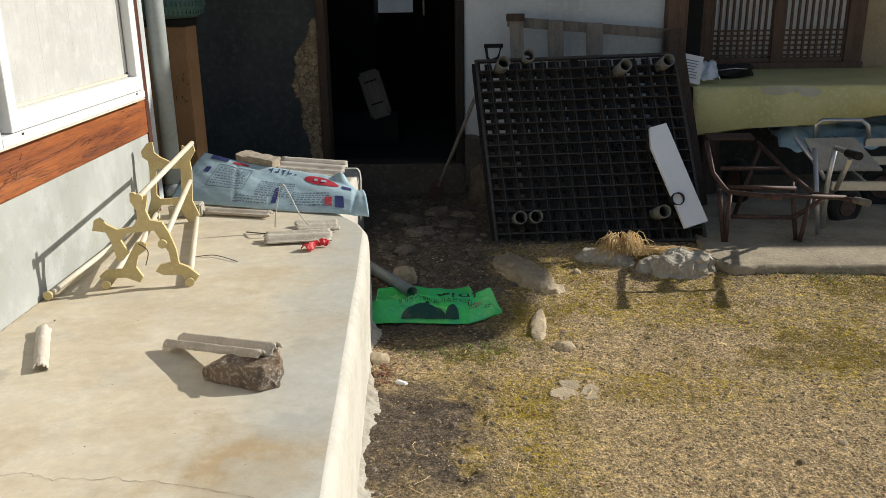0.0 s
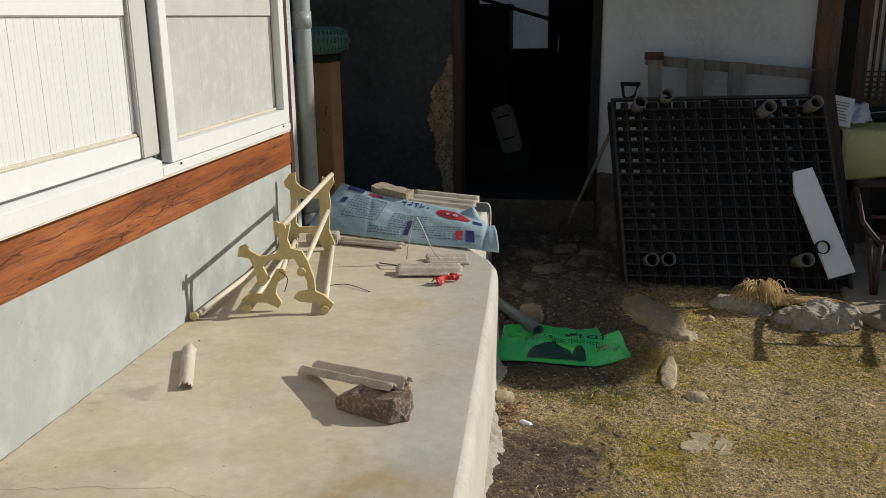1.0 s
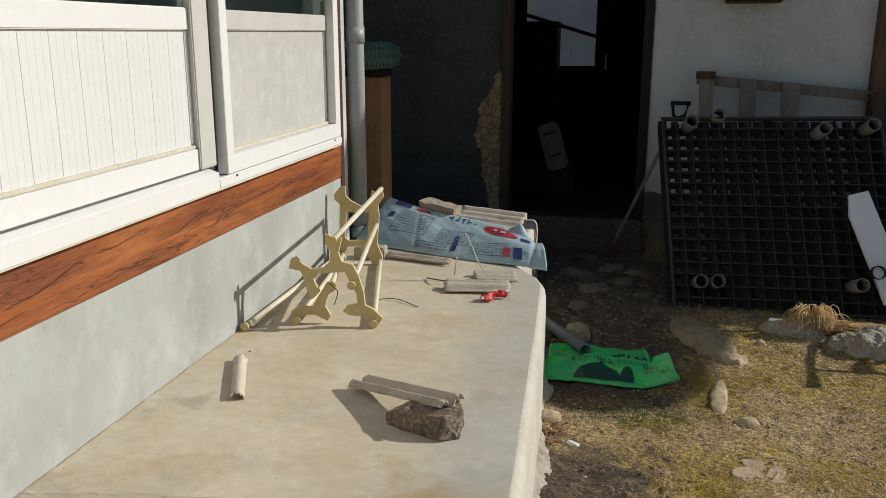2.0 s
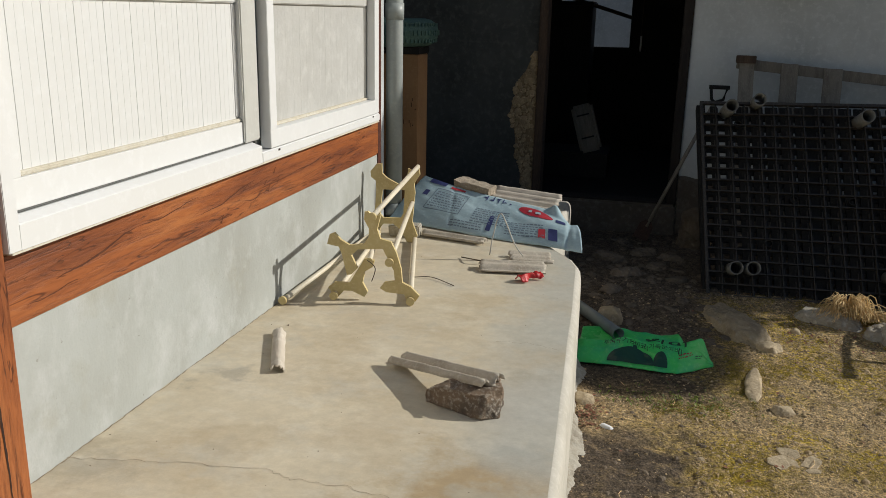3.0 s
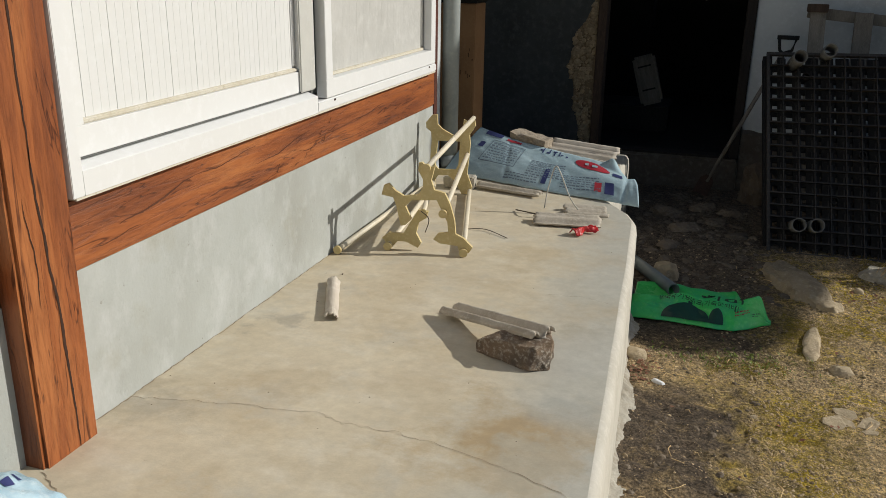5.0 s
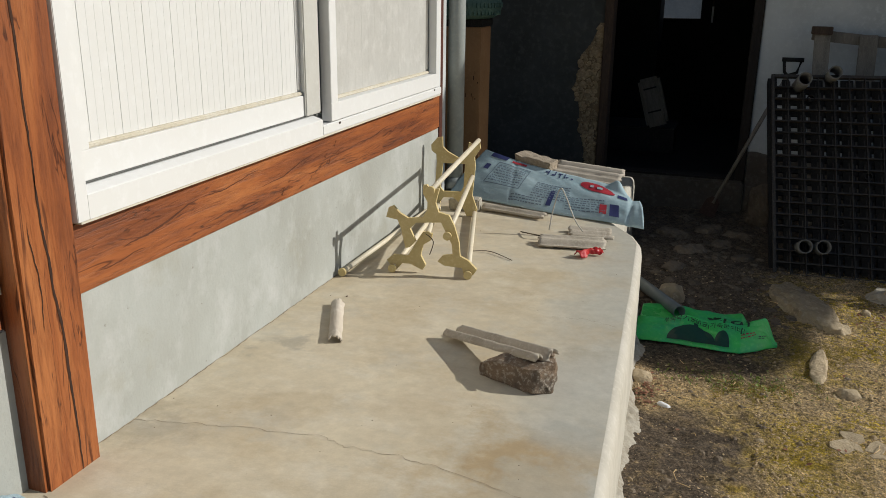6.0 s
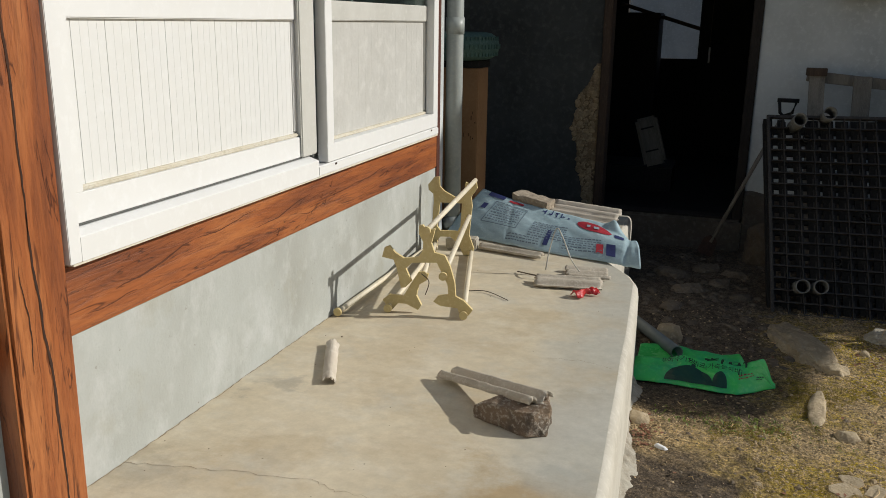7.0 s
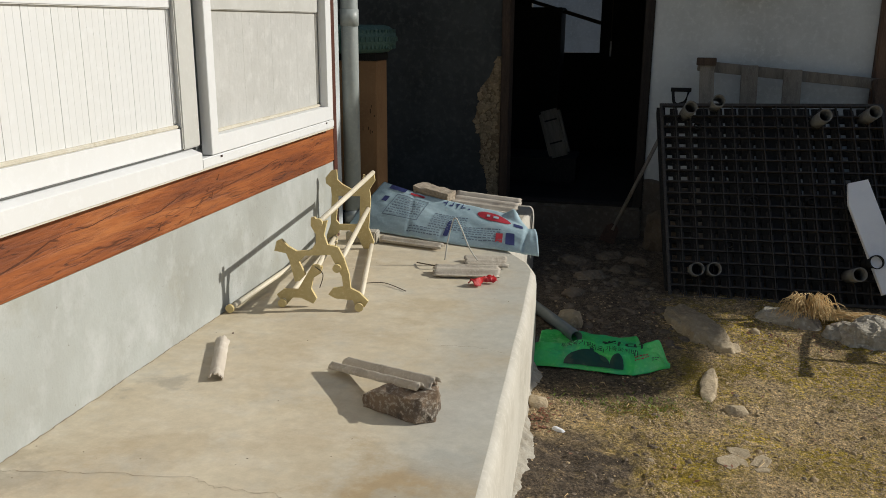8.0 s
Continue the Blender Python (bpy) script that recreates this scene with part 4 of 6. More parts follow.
RING = [(-0.122, 0.336), (-0.093, 0.371), (-0.068, 0.375), (-0.066, 0.329), (-0.043, 0.308), (0.009, 0.281), (0.048, 0.293), (0.059, 0.357), (0.081, 0.346),
        (0.109, 0.361), (0.114, 0.330), (0.087, 0.287), (0.092, 0.242), (0.080, 0.103), (0.105, 0.036), (0.094, 0.004), (0.055, 0.001), (0.028, 0.059),
        (-0.012, 0.088), (-0.060, 0.086), (-0.076, 0.063), (-0.076, 0.020), (-0.088, 0.001), (-0.120, 0.010), (-0.125, 0.056), (-0.103, 0.117), (-0.094, 0.253),
        (-0.097, 0.292), (-0.120, 0.310)]
RING_HOLE = [(-0.065, 0.252), (0.043, 0.254), (0.037, 0.144), (0.024, 0.118), (-0.060, 0.115), (-0.076, 0.134)]
for name, outline, hole, x, y in (("end_plate", STAR, (), 0.33, 2.272), ("foot_plate", FOOT, (), 0.329, 2.287), ("end_plate", RING, RING_HOLE, 0.155, 3.125)):
    bm = sawn_plate(outline, hole)
    bmesh.ops.transform(bm, matrix=Matrix.Translation((x, y, 0)) @ Matrix.Rotation(yaw, 4, 'Z'), verts=bm.verts[:])
    part(name, bm, M_CREAM, rackob)
for a, b in (((0.338, 2.255, 0.335), (0.255, 3.145, 0.365)), ((0.402, 2.262, 0.165), (0.232, 3.14, 0.195)), ((0.482, 2.27, 0.018), (0.245, 3.14, 0.02)),
             ((0.318, 2.275, 0.155), (0.068, 3.125, 0.05)), ((0.187, 2.245, 0.018), (0.07, 3.125, 0.03)), ((0.029, 2.135, 0.019), (0.052, 3.12, 0.042))):
    part("dowel", tube([a, b], 0.0105, 12), M_ROD, rackob)
    part("knob", tube([Vector(a) - (Vector(b) - Vector(a)).normalized() * 0.008, Vector(a) + (Vector(b) - Vector(a)).normalized() * 0.004], 0.016, 12), M_CREAM, rackob)



def chunk(corners, seed, cuts=4, rough=0.006):
    """A broken chunk: the hull of a few corners, its faces split fine and roughened."""
    bm = bmesh.new()
    for c in corners:
        bm.verts.new(c)
    bmesh.ops.convex_hull(bm, input=bm.verts[:])
    bmesh.ops.triangulate(bm, faces=bm.faces[:])
    for _ in range(cuts):
        bmesh.ops.subdivide_edges(bm, edges=bm.edges[:], cuts=1, use_grid_fill=True)
    bmesh.ops.smooth_vert(bm, verts=bm.verts[:], factor=0.5, use_axis_x=True, use_axis_y=True, use_axis_z=True)
    for v in bm.verts:
        p = v.co * 22 + Vector((seed, 0, 0))
        v.co += Vector((noise.noise(p), noise.noise(p + Vector((9, 0, 0))), noise.noise(p + Vector((0, 9, 0))))) * rough
        v.co += Vector((noise.noise(p * 3), noise.noise(p * 3 + Vector((9, 0, 0))), 0.5 * noise.noise(p * 3 + Vector((0, 9, 0))))) * rough * 0.4
        v.co.z = max(v.co.z, 0.0)
    return bm


single("rock", chunk([(-0.115, 0.0, 0), (0.065, -0.075, 0), (0.108, -0.045, 0), (0.10, 0.06, 0), (-0.05, 0.05, 0), (-0.11, 0.0, 0.042), (-0.05, -0.025, 0.062),
                      (0.04, -0.058, 0.068), (0.072, -0.058, 0.072), (0.112, -0.02, 0.082), (0.092, 0.045, 0.082), (-0.02, 0.035, 0.075)], 3),
       M_ROCK, "angular brown rock on the concrete porch", "rock", at=pose(0.865, 1.515, 0.0))


def slate_piece(length, width, waves, amp, thick, seed):
    """A broken strip of corrugated roofing sheet lying along x."""
    rnd = random.Random(seed)
    bm = bmesh.new()
    ny, nx = 24, 18
    jag = [(0.016 * noise.noise(Vector((j * 0.28, seed, 0))) + rnd.uniform(-0.0015, 0.0015), 0.016 * noise.noise(Vector((j * 0.28, seed, 7))) + rnd.uniform(-0.0015, 0.0015)) for j in range(ny + 1)]
    rows = []
    for j in range(ny + 1):
        v = j / ny
        row = []
        for i in range(nx + 1):
            u = i / nx
            x = u * length + jag[j][0] * (1 - u) + jag[j][1] * u
            y = (v - 0.5) * width + 0.003 * noise.noise(Vector((u * 9, v * 3, seed)))
            z = amp * math.cos((v - 0.5) * waves * 2 * math.pi) + 0.0015 * noise.noise(Vector((u * 14, v * 8, seed + 3)))
            row.append((bm.verts.new((x, y, z + thick / 2)), bm.verts.new((x, y, z - thick / 2))))
        rows.append(row)
    for j in range(ny):
        for i in range(nx):
            a, b, c, d = rows[j][i], rows[j][i + 1], rows[j + 1][i + 1], rows[j + 1][i]
            bm.faces.new((a[0], b[0], c[0], d[0])).smooth = True
            bm.faces.new((a[1], d[1], c[1], b[1])).smooth = True
    for j in range(ny):
        for i in (0, nx):
            a, b = rows[j][i], rows[j + 1][i]
            bm.faces.new((a[0], b[0], b[1], a[1]))
    for i in range(nx):
        for j in (0, ny):
            a, b = rows[j][i], rows[j][i + 1]
            bm.faces.new((a[0], b[0], b[1], a[1]))
    bmesh.ops.recalc_face_normals(bm, faces=bm.faces[:])
    return bm


GSL = "corrugated shards on the porch"
single("roof_shard", slate_piece(0.425, 0.085, 1.5, -0.013, 0.007, 4), M_SLATE, "grey corrugated roofing shard propped on a rock", "roofing shard", GSL,
       at=pose(0.602, 1.742, 0.019, 0, -9.6, -34.5))
single("roof_shard", slate_piece(0.32, 0.043, 0.45, 0.017, 0.005, 9), M_SHARD, "narrow curved roofing shard lying on the concrete", "roofing shard", GSL,
       at=pose(0.142, 1.86, 0.007, -13, 0, -66))
single("roof_shard", slate_piece(0.28, 0.10, 1.5, 0.006, 0.006, 13), M_SLATE, "grey corrugated roofing shard near the porch corner", "roofing shard", GSL,
       at=pose(0.635, 2.80, 0.022, 12, 0, 9))
single("roof_shard", slate_piece(0.18, 0.15, 2.5, 0.008, 0.006, 17), M_SLATE, "pale small corrugated roofing shard", "roofing shard", GSL,
       at=pose(0.735, 2.985, 0.018, 0, 2, 14))
single("roof_shard", slate_piece(0.33, 0.06, 1.0, 0.007, 0.010, 23), M_SLATE, "long flat roofing shard at the edge of the sack", "roofing shard", GSL,
       at=pose(0.255, 3.27, 0.022, 0, 0, -12))
single("roof_shard", slate_piece(0.36, 0.26, 4.5, 0.009, 0.006, 29), M_SHARD, "grey corrugated roofing sheet behind the sack", "roofing shard", GSL,
       at=pose(0.50, 3.68, 0.135, 13, 3, -7))
bk = box((-0.075, -0.04, -0.03), (0.075, 0.04, 0.03), 0.006)
for v in bk.verts:
    v.co += Vector((0.004, 0.004, 0.004)) * noise.noise(v.co * 30)
single("cement_block", bk, M_ASH, "small grey cement block by the rack", "block", at=pose(0.165, 3.245, 0.03, 0, 0, 4))
single("tan_stone", chunk([(x * 0.105, y * 0.05, z) for x in (-1, 0.95) for y in (-1, 1) for z in (0, 0.062 - 0.016 * (x > 0))], 8, 4, 0.007), M_BRICK, "tan angular stone holding down the sack", "stone", at=pose(0.415, 3.69, 0.145, 2, 4, -12))


# the blue sack, draped over a low heap
def sack_height(u, v):
    x0, y0 = 1.035 * u, 3.49 - 0.31 * u + 0.006 * math.sin(u * 9)
    x1, y1 = 0.145 + 0.80 * u + 0.03 * u ** 6, 3.665 - 0.10 * u - 0.10 * u ** 4
    x, y = x0 + (x1 - x0) * v, y0 + (y1 - y0) * v
    back = 0.113 + 0.10 * (1 - u) ** 2.2 - 0.072 * min(max((u - 0.78) / 0.2, 0), 1) ** 1.5
    z = 0.010 + back * v ** 0.9 + (0.006 + 0.046 * u ** 6) * math.sin(math.pi * v) ** 0.7
    z += 0.006 * noise.noise(Vector((u * 4 + v * 2.5, v * 2, 2))) + 0.003 * noise.noise(Vector((u * 12 + v * 6, v * 4, 5))) + 0.0010 * noise.noise(Vector((u * 34, v * 18, 5)))
    z -= 0.008 * math.exp(-((u - 0.93 - 0.04 * v) / 0.010) ** 2) + 0.004 * math.exp(-((u - 0.34 + 0.12 * v) / 0.01) ** 2)
    z += 0.05 * math.exp(-((u - 0.885) / 0.04) ** 2) * max(v - 0.8, 0) * 5
    return Vector((x, y, max(z, 0.008)))


sack = thing("feed_sack", "pale blue woven sack with navy print draped over rubble", "sack")
part("cloth", cloth(1, 1, 110, 40, sack_height, 0.004), M_SACK, sack)


def on_sack(u, v, lift=0.0025):
    p = sack_height(u, v)
    e = 0.004
    n = (sack_height(min(u + e, 1), v) - p).cross(sack_height(u, min(v + e, 1)) - p).normalized()
    return p + n * lift


def print_patch(us, vs, material, parent, surface_at, name="print", label="", n=6, m=3):
    bm = bmesh.new()
    g = [[bm.verts.new(surface_at(us[0] + (us[1] - us[0]) * i / n, vs[0] + (vs[1] - vs[0]) * j / m)) for i in range(n + 1)] for j in range(m + 1)]
    for j in range(m):
        for i in range(n):
            bm.faces.new((g[j][i], g[j][i + 1], g[j + 1][i + 1], g[j + 1][i])).smooth = True
    return part(name, bm, material, parent, label)


def bars_print(u0, u1, v0, v1, lines, seed, material, parent, surface_at, thick=0.4):
    """Unreadable lines of small print as short plain bars."""
    rnd = random.Random(seed)
    bm = bmesh.new()
    for k in range(lines):
        v = v0 + (v1 - v0) * (k + 0.5) / lines
        h = (v1 - v0) / lines * thick
        u = u0
        while u < u1 - 0.004:
            w = rnd.uniform(0.008, 0.02)
            a = [surface_at(u, v - h / 2), surface_at(min(u + w, u1), v - h / 2), surface_at(min(u + w, u1), v + h / 2), surface_at(u, v + h / 2)]
            bm.faces.new([bm.verts.new(p) for p in a])
            u += w + rnd.uniform(0.003, 0.008)
    ob = part("small_print", bm, material, parent, "unreadable small print")
    ob["kind"] = "stuff"
    return ob


bars_print(0.15, 0.33, 0.36, 0.78, 7, 1, M_INKGREY, sack, on_sack)
bars_print(0.42, 0.62, 0.22, 0.62, 7, 2, M_INKGREY, sack, on_sack)
bars_print(0.62, 0.82, 0.08, 0.40, 6, 3, M_INKGREY, sack, on_sack)
bars_print(0.32, 0.50, 0.06, 0.22, 3, 7, M_INKGREY, sack, on_sack)
print_patch((0.52, 0.545), (0.10, 0.46), M_INK, sack, on_sack)
print_patch((0.79, 0.825), (0.10, 0.30), M_INKRED, sack, on_sack)
print_patch((0.84, 0.885), (0.08, 0.32), M_INK, sack, on_sack)
print_patch((0.06, 0.17), (0.90, 0.995), M_INK, sack, on_sack)
print_patch((0.88, 0.93), (0.56, 0.70), M_INK, sack, on_sack)
print_patch((0.075, 0.105), (0.60, 0.72), M_INK, sack, on_sack)
print_patch((0.205, 0.30), (0.90, 0.95), M_INKRED, sack, on_sack, label="faded red stripe")
# a ruled box round the first block of print
for us, vs in (((0.135, 0.345), (0.815, 0.83)), ((0.135, 0.345), (0.315, 0.33)), ((0.135, 0.139), (0.33, 0.815)), ((0.341, 0.345), (0.33, 0.815))):
    print_patch(us, vs, M_INKGREY, sack, on_sack, "rule")
# the cut-off heading along the upper edge
for a, b, v0, v1 in ((0.43, 0.455, 0.90, 0.93), (0.450, 0.456, 0.84, 0.98), (0.475, 0.495, 0.86, 0.89), (0.492, 0.498, 0.86, 0.98), (0.515, 0.540, 0.92, 0.95), (0.525, 0.531, 0.82, 0.93),
                     (0.555, 0.561, 0.83, 0.97), (0.565, 0.582, 0.86, 0.89), (0.60, 0.612, 0.84, 0.88)):
    print_patch((a, b), (v0, v1), M_INK, sack, on_sack, "heading_stroke", n=2, m=3)
bm = bmesh.new()
ring = [bm.verts.new(on_sack(0.765 + 0.10 * math.cos(a), 0.72 + 0.13 * math.sin(a) - 0.06 * math.cos(a))) for a in (2 * math.pi * k / 28 for k in range(28))]
mid = bm.verts.new(on_sack(0.765, 0.72, 0.004))
for k in range(28):
    bm.faces.new((mid, ring[k], ring[(k + 1) % 28]))
part("red_oval", bm, M_INKRED, sack, "red oval badge")
print_patch((0.725, 0.745), (0.70, 0.77), M_SACK, sack, lambda u, v: on_sack(u, v, 0.006), "badge_mark", n=2, m=2)
print_patch((0.765, 0.795), (0.67, 0.74), M_SACK, sack, lambda u, v: on_sack(u, v, 0.006), "badge_mark", n=2, m=2)

wr = thing("red_wrapper", "crumpled shiny red wrapper on the porch", "wrapper")


def wrap_height(u, v):
    x, y = (u - 0.5) * 0.115, (v - 0.5) * 0.05 * (0.5 + 0.8 * abs(u - 0.5) + 0.5 * math.sin(u * 9))
    return Vector((x, y, 0.012 + 0.018 * math.sin(math.pi * v) + 0.012 * noise.noise(Vector((u * 6, v * 4, 1)))))


part("foil", cloth(1, 1, 22, 12, wrap_height, 0.003), M_REDWRAP, wr)
wr.matrix_basis = pose(0.862, 2.72, 0.0, 0, 0, 48)


def wire(name, pts, r, label, material=M_WIRE):
    pts = [Vector(p) for p in pts]
    fine = []
    for i in range(len(pts) - 1):
        p0, p1, p2, p3 = pts[max(i - 1, 0)], pts[i], pts[i + 1], pts[min(i + 2, len(pts) - 1)]
        for k in range(6):
            t = k / 6
            fine.append(0.5 * ((2 * p1) + (p2 - p0) * t + (2 * p0 - 5 * p1 + 4 * p2 - p3) * t * t + (3 * p1 - p0 - 3 * p2 + p3) * t ** 3))
    fine.append(pts[-1])
    return single(name, tube(fine, r, 6), material, label, "wire")


wire("wire_hook", [(0.647, 2.950, 0.026), (0.654, 2.980, 0.109), (0.677, 3.000, 0.204), (0.704, 3.000, 0.173), (0.751, 2.980, 0.080), (0.801, 2.920, 0.043)], 0.0028, "bent pale wire hook standing on the porch")
wire("wire_loop", [(0.637, 2.800, 0.015), (0.660, 2.778, 0.004), (0.726, 2.812, 0.004), (0.781, 2.844, 0.006), (0.863, 2.858, 0.006)], 0.0025, "loose pale wire under a roofing shard")
wire("twig", [(0.521, 2.945, 0.006), (0.586, 2.881, 0.020), (0.661, 2.884, 0.012)], 0.003, "thin dry twig on the porch", M_TWIG)
wire("twig", [(0.398, 2.602, 0.004), (0.475, 2.611, 0.008), (0.584, 2.542, 0.004)], 0.0018, "thin dry twig on the porch", M_TWIG)
wire("cord", [(0.324, 2.240, 0.172), (0.351, 2.250, 0.141), (0.337, 2.250, 0.088)], 0.0018, "short frayed cord hanging from the rack", M_TWIG)

bb = thing("plastic_bag", "pale blue printed plastic bag beside the timber post", "bag")


def bag_height(u, v):
    x, y = -0.005 + 0.21 * u, 0.345 + 0.25 * v - 0.05 * u
    z = 0.012 + 0.062 * math.sin(math.pi * min(u * 1.05 + 0.12, 1)) ** 0.7 * math.sin(math.pi * min(v * 0.9 + 0.1, 1)) ** 0.6
    return Vector((x, y, z + 0.012 * noise.noise(Vector((u * 6, v * 6, 9)))))


part("film", cloth(1, 1, 26, 26, bag_height, 0.003), M_BLUEBAG, bb)


def on_bag(u, v):
    return bag_height(u, v) + Vector((0, -0.002, 0.003))


for u0, v0, du, dv in ((0.34, 0.66, 0.10, 0.09), (0.12, 0.45, 0.09, 0.03), (0.30, 0.80, 0.12, 0.03)):
    print_patch((u0, u0 + du), (v0, v0 + dv), M_INK, bb, on_bag)

# specks of grit and dead leaf on the slab
bm = bmesh.new()
rnd = random.Random(77)
for k in range(48):
    x, y = rnd.uniform(0.02, 1.02), rnd.uniform(0.9, 3.1)
    s = rnd.uniform(0.0006, 0.0017) if k > 3 else rnd.uniform(0.003, 0.0045)
    a = rnd.uniform(0, 3)
    add_box(bm, (-s, -s * 0.6, 0.0), (s, s * 0.6, s * 0.7), Matrix.Translation((x, y, 0.0)) @ Matrix.Rotation(a, 4, 'Z'))
single("porch_grit", bm, M_CLOD, "scattered grit and leaf crumbs on the slab", "grit", kind="stuff")

# ---- the yard ----
gb = thing("fertiliser_bag", "crumpled bright green printed plastic bag on the ground", "bag")


def ease(lo, hi, x):
    q = min(max((x - lo) / (hi - lo), 0), 1)
    return q * q * (3 - 2 * q)


def green_height(u, v):
    """Front face rising to a puffed crest, a valley behind it and a flat back flap."""
    x = 1.06 + 0.585 * u
    y0 = 2.865 + 0.008 * math.sin(u * 7) + 0.42 * max(u - 0.74, 0)
    tip = 1 - ease(0.90, 1.0, u)
    crest = (0.060 + 0.030 * ease(0.05, 0.45, u)) * (0.12 + 0.88 * tip) + 0.005 * math.sin(u * 23)
    yc = y0 + 0.03 + 0.075 * tip
    flap = 1 - ease(0.74, 0.80, u)
    back = 0.03 + (0.20 + 0.02 * math.sin(u * 9)) * flap
    valley = crest * (1 - 0.75 * flap)
    if v < 0.5:
        s = v / 0.5
        y, z = y0 + (yc - y0) * s, 0.006 + crest * s ** 0.75
    elif v < 0.62:
        s = ease(0.5, 0.62, v)
        y, z = yc + 0.2 * back * (v - 0.5) / 0.12, 0.006 + crest + (valley - crest) * s
    else:
        s = (v - 0.62) / 0.38
        y, z = yc + back * (0.2 + 0.8 * s), 0.006 + valley + (0.022 * flap - 0.02 * (1 - flap)) * s
    soft = min(v / 0.12, 1)
    z += soft * (0.010 * noise.noise(Vector((u * 7, v * 4, 3))) + 0.007 * abs(noise.noise(Vector((u * 13 + v * 5, v * 7, 8)))))
    y += 0.012 * noise.noise(Vector((u * 9, v * 5, 14)))
    return Vector((x, y, GZ + max(z, 0.004)))


part("film", cloth(1, 1, 96, 60, green_height, 0.003), M_GREEN, gb)


def on_green(u, v, lift=0.003):
    p = green_height(u, v)
    e = 0.004
    n = (green_height(min(u + e, 1), v) - p).cross(green_height(u, min(v + e, 1)) - p).normalized()
    return p + n * lift


def fan_print(cu, cv, ru, rv, material, name, lo=0.0, hi=math.pi):
    bm = bmesh.new()
    rows = [[bm.verts.new(on_green(cu + ru * q * math.cos(a), cv + rv * q * math.sin(a), 0.006)) for a in (lo + (hi - lo) * k / 24 for k in range(25))]
            for q in (0.02, 0.2, 0.4, 0.6, 0.8, 1.0)]
    for a, b in zip(rows, rows[1:]):
        for k in range(24):
            bm.faces.new((a[k], b[k], b[k + 1], a[k + 1]))
    part(name, bm, material, gb)


fan_print(0.40, 0.04, 0.17, 0.27, M_GREENDK, "dark_print")
fan_print(0.615, 0.04, 0.05, 0.24, M_GREENDK, "dark_print")
print_patch((0.41, 0.44), (0.29, 0.35), M_GREENDK, gb, lambda u, v: on_green(u, v, 0.0045), "dark_print")
bars_print(0.74, 0.84, 0.20, 0.30, 2, 4, M_INKRED, gb, lambda u, v: on_green(u, v, 0.004))
bars_print(0.86, 0.91, 0.14, 0.2, 2, 5, M_GREENDK, gb, lambda u, v: on_green(u, v, 0.004))


def lettering(words, u0, v0, du, dv, parent, slant=0.0):
    """Words laid onto the bag's film."""
    cu = bpy.data.curves.new("lettering", 'FONT')
    cu.body, cu.size, cu.resolution_u = words, 1.0, 2
    tmp = bpy.data.objects.new("lettering", cu)
    scene.collection.objects.link(tmp)
    bpy.context.view_layer.update()
    me = bpy.data.meshes.new_from_object(tmp.evaluated_get(bpy.context.evaluated_depsgraph_get()))
    bpy.data.objects.remove(tmp)
    if not len(me.vertices):
        return
    bm = bmesh.new()
    bm.from_mesh(me)
    bmesh.ops.triangulate(bm, faces=bm.faces[:])
    bmesh.ops.subdivide_edges(bm, edges=[e for e in bm.edges if e.calc_length() > 0.12], cuts=3)
    bmesh.ops.triangulate(bm, faces=bm.faces[:])
    x0, x1 = min(v.co.x for v in bm.verts), max(v.co.x for v in bm.verts)
    y0, y1 = min(v.co.y for v in bm.verts), max(v.co.y for v in bm.verts)
    for v in bm.verts:
        q = (v.co.x - x0) / (x1 - x0)
        v.co = on_green(u0 + du * q, v0 + slant * q + dv * (v.co.y - y0) / (y1 - y0), 0.011)
    part("lettering", bm, M_INKDARK, parent, "dark printed lettering")


M_INKDARK = surface("dark_ink", (0.01, 0.04, 0.02), (0.015, 0.05, 0.03), None, 10, 80, 0.5, 0.0)
lettering("부숙유기질비료(가축분퇴비)", 0.20, 0.36, 0.56, 0.13, gb, -0.10)
lettering("퇴비", 0.50, 0.46, 0.29, 0.16, gb, -0.06)

pp = thing("drain_pipe", "grey plastic pipe lying against the porch side", "pipe")
part("pipe", hollow((0.96, 3.598, -0.367), (1.229, 3.11, -0.342), 0.029, 0.004, 20), M_DRAIN, pp)

# plastic pallet leaning back, with pipe stubs pushed into it
PO, PX, PU = Vector((1.661, 3.945, -0.378)), Vector((1.165, 0.02, 0.028)), Vector((-0.111, 0.556, 0.971))
PN = PX.cross(PU).normalized()       # faces the yard
if PN.y > 0:
    PN = -PN
pal = thing("plastic_pallet", "black plastic grid pallet leaning against the wall", "pallet")
NX, NY = 15, 17


def pallet_bar(name, lo, hi, material=None):
    b2 = bmesh.new()
    add_box(b2, lo, hi)
    part(name, stretch_between(b2, PO, PX, PU, PN), material or M_BLACK, pal)


for i in range(NX + 1):
    w = 0.007 if i in (0, NX) else 0.0021
    pallet_bar("rib", (i / NX - w, -0.006, -0.026), (i / NX + w, 1.006, 0.0), M_DUSTY_LIT)
for j in range(NY + 1):
    w = 0.007 if j in (0, NY) else 0.0023
    pallet_bar("cross_rib", (0.0, j / NY - w, -0.0255), (1.0, j / NY + w, -0.001), M_DUSTY_LIT)
for i in range(NX):
    lo, hi = (0.66, 1.16) if i in (0, 1, 11, 12) else (0.52, 1.36)
    pallet_bar("deck_slat", ((i + lo) / NX, 0.0, -0.07), (min(i + hi, NX + 0.2) / NX, 1.0, -0.055), M_DECK)
for j in range(NY):
    pallet_bar("deck_bar", (0.0, (j - 0.16) / NY, -0.085), (1.0, (j + 0.26) / NY, -0.0705), M_DECK)
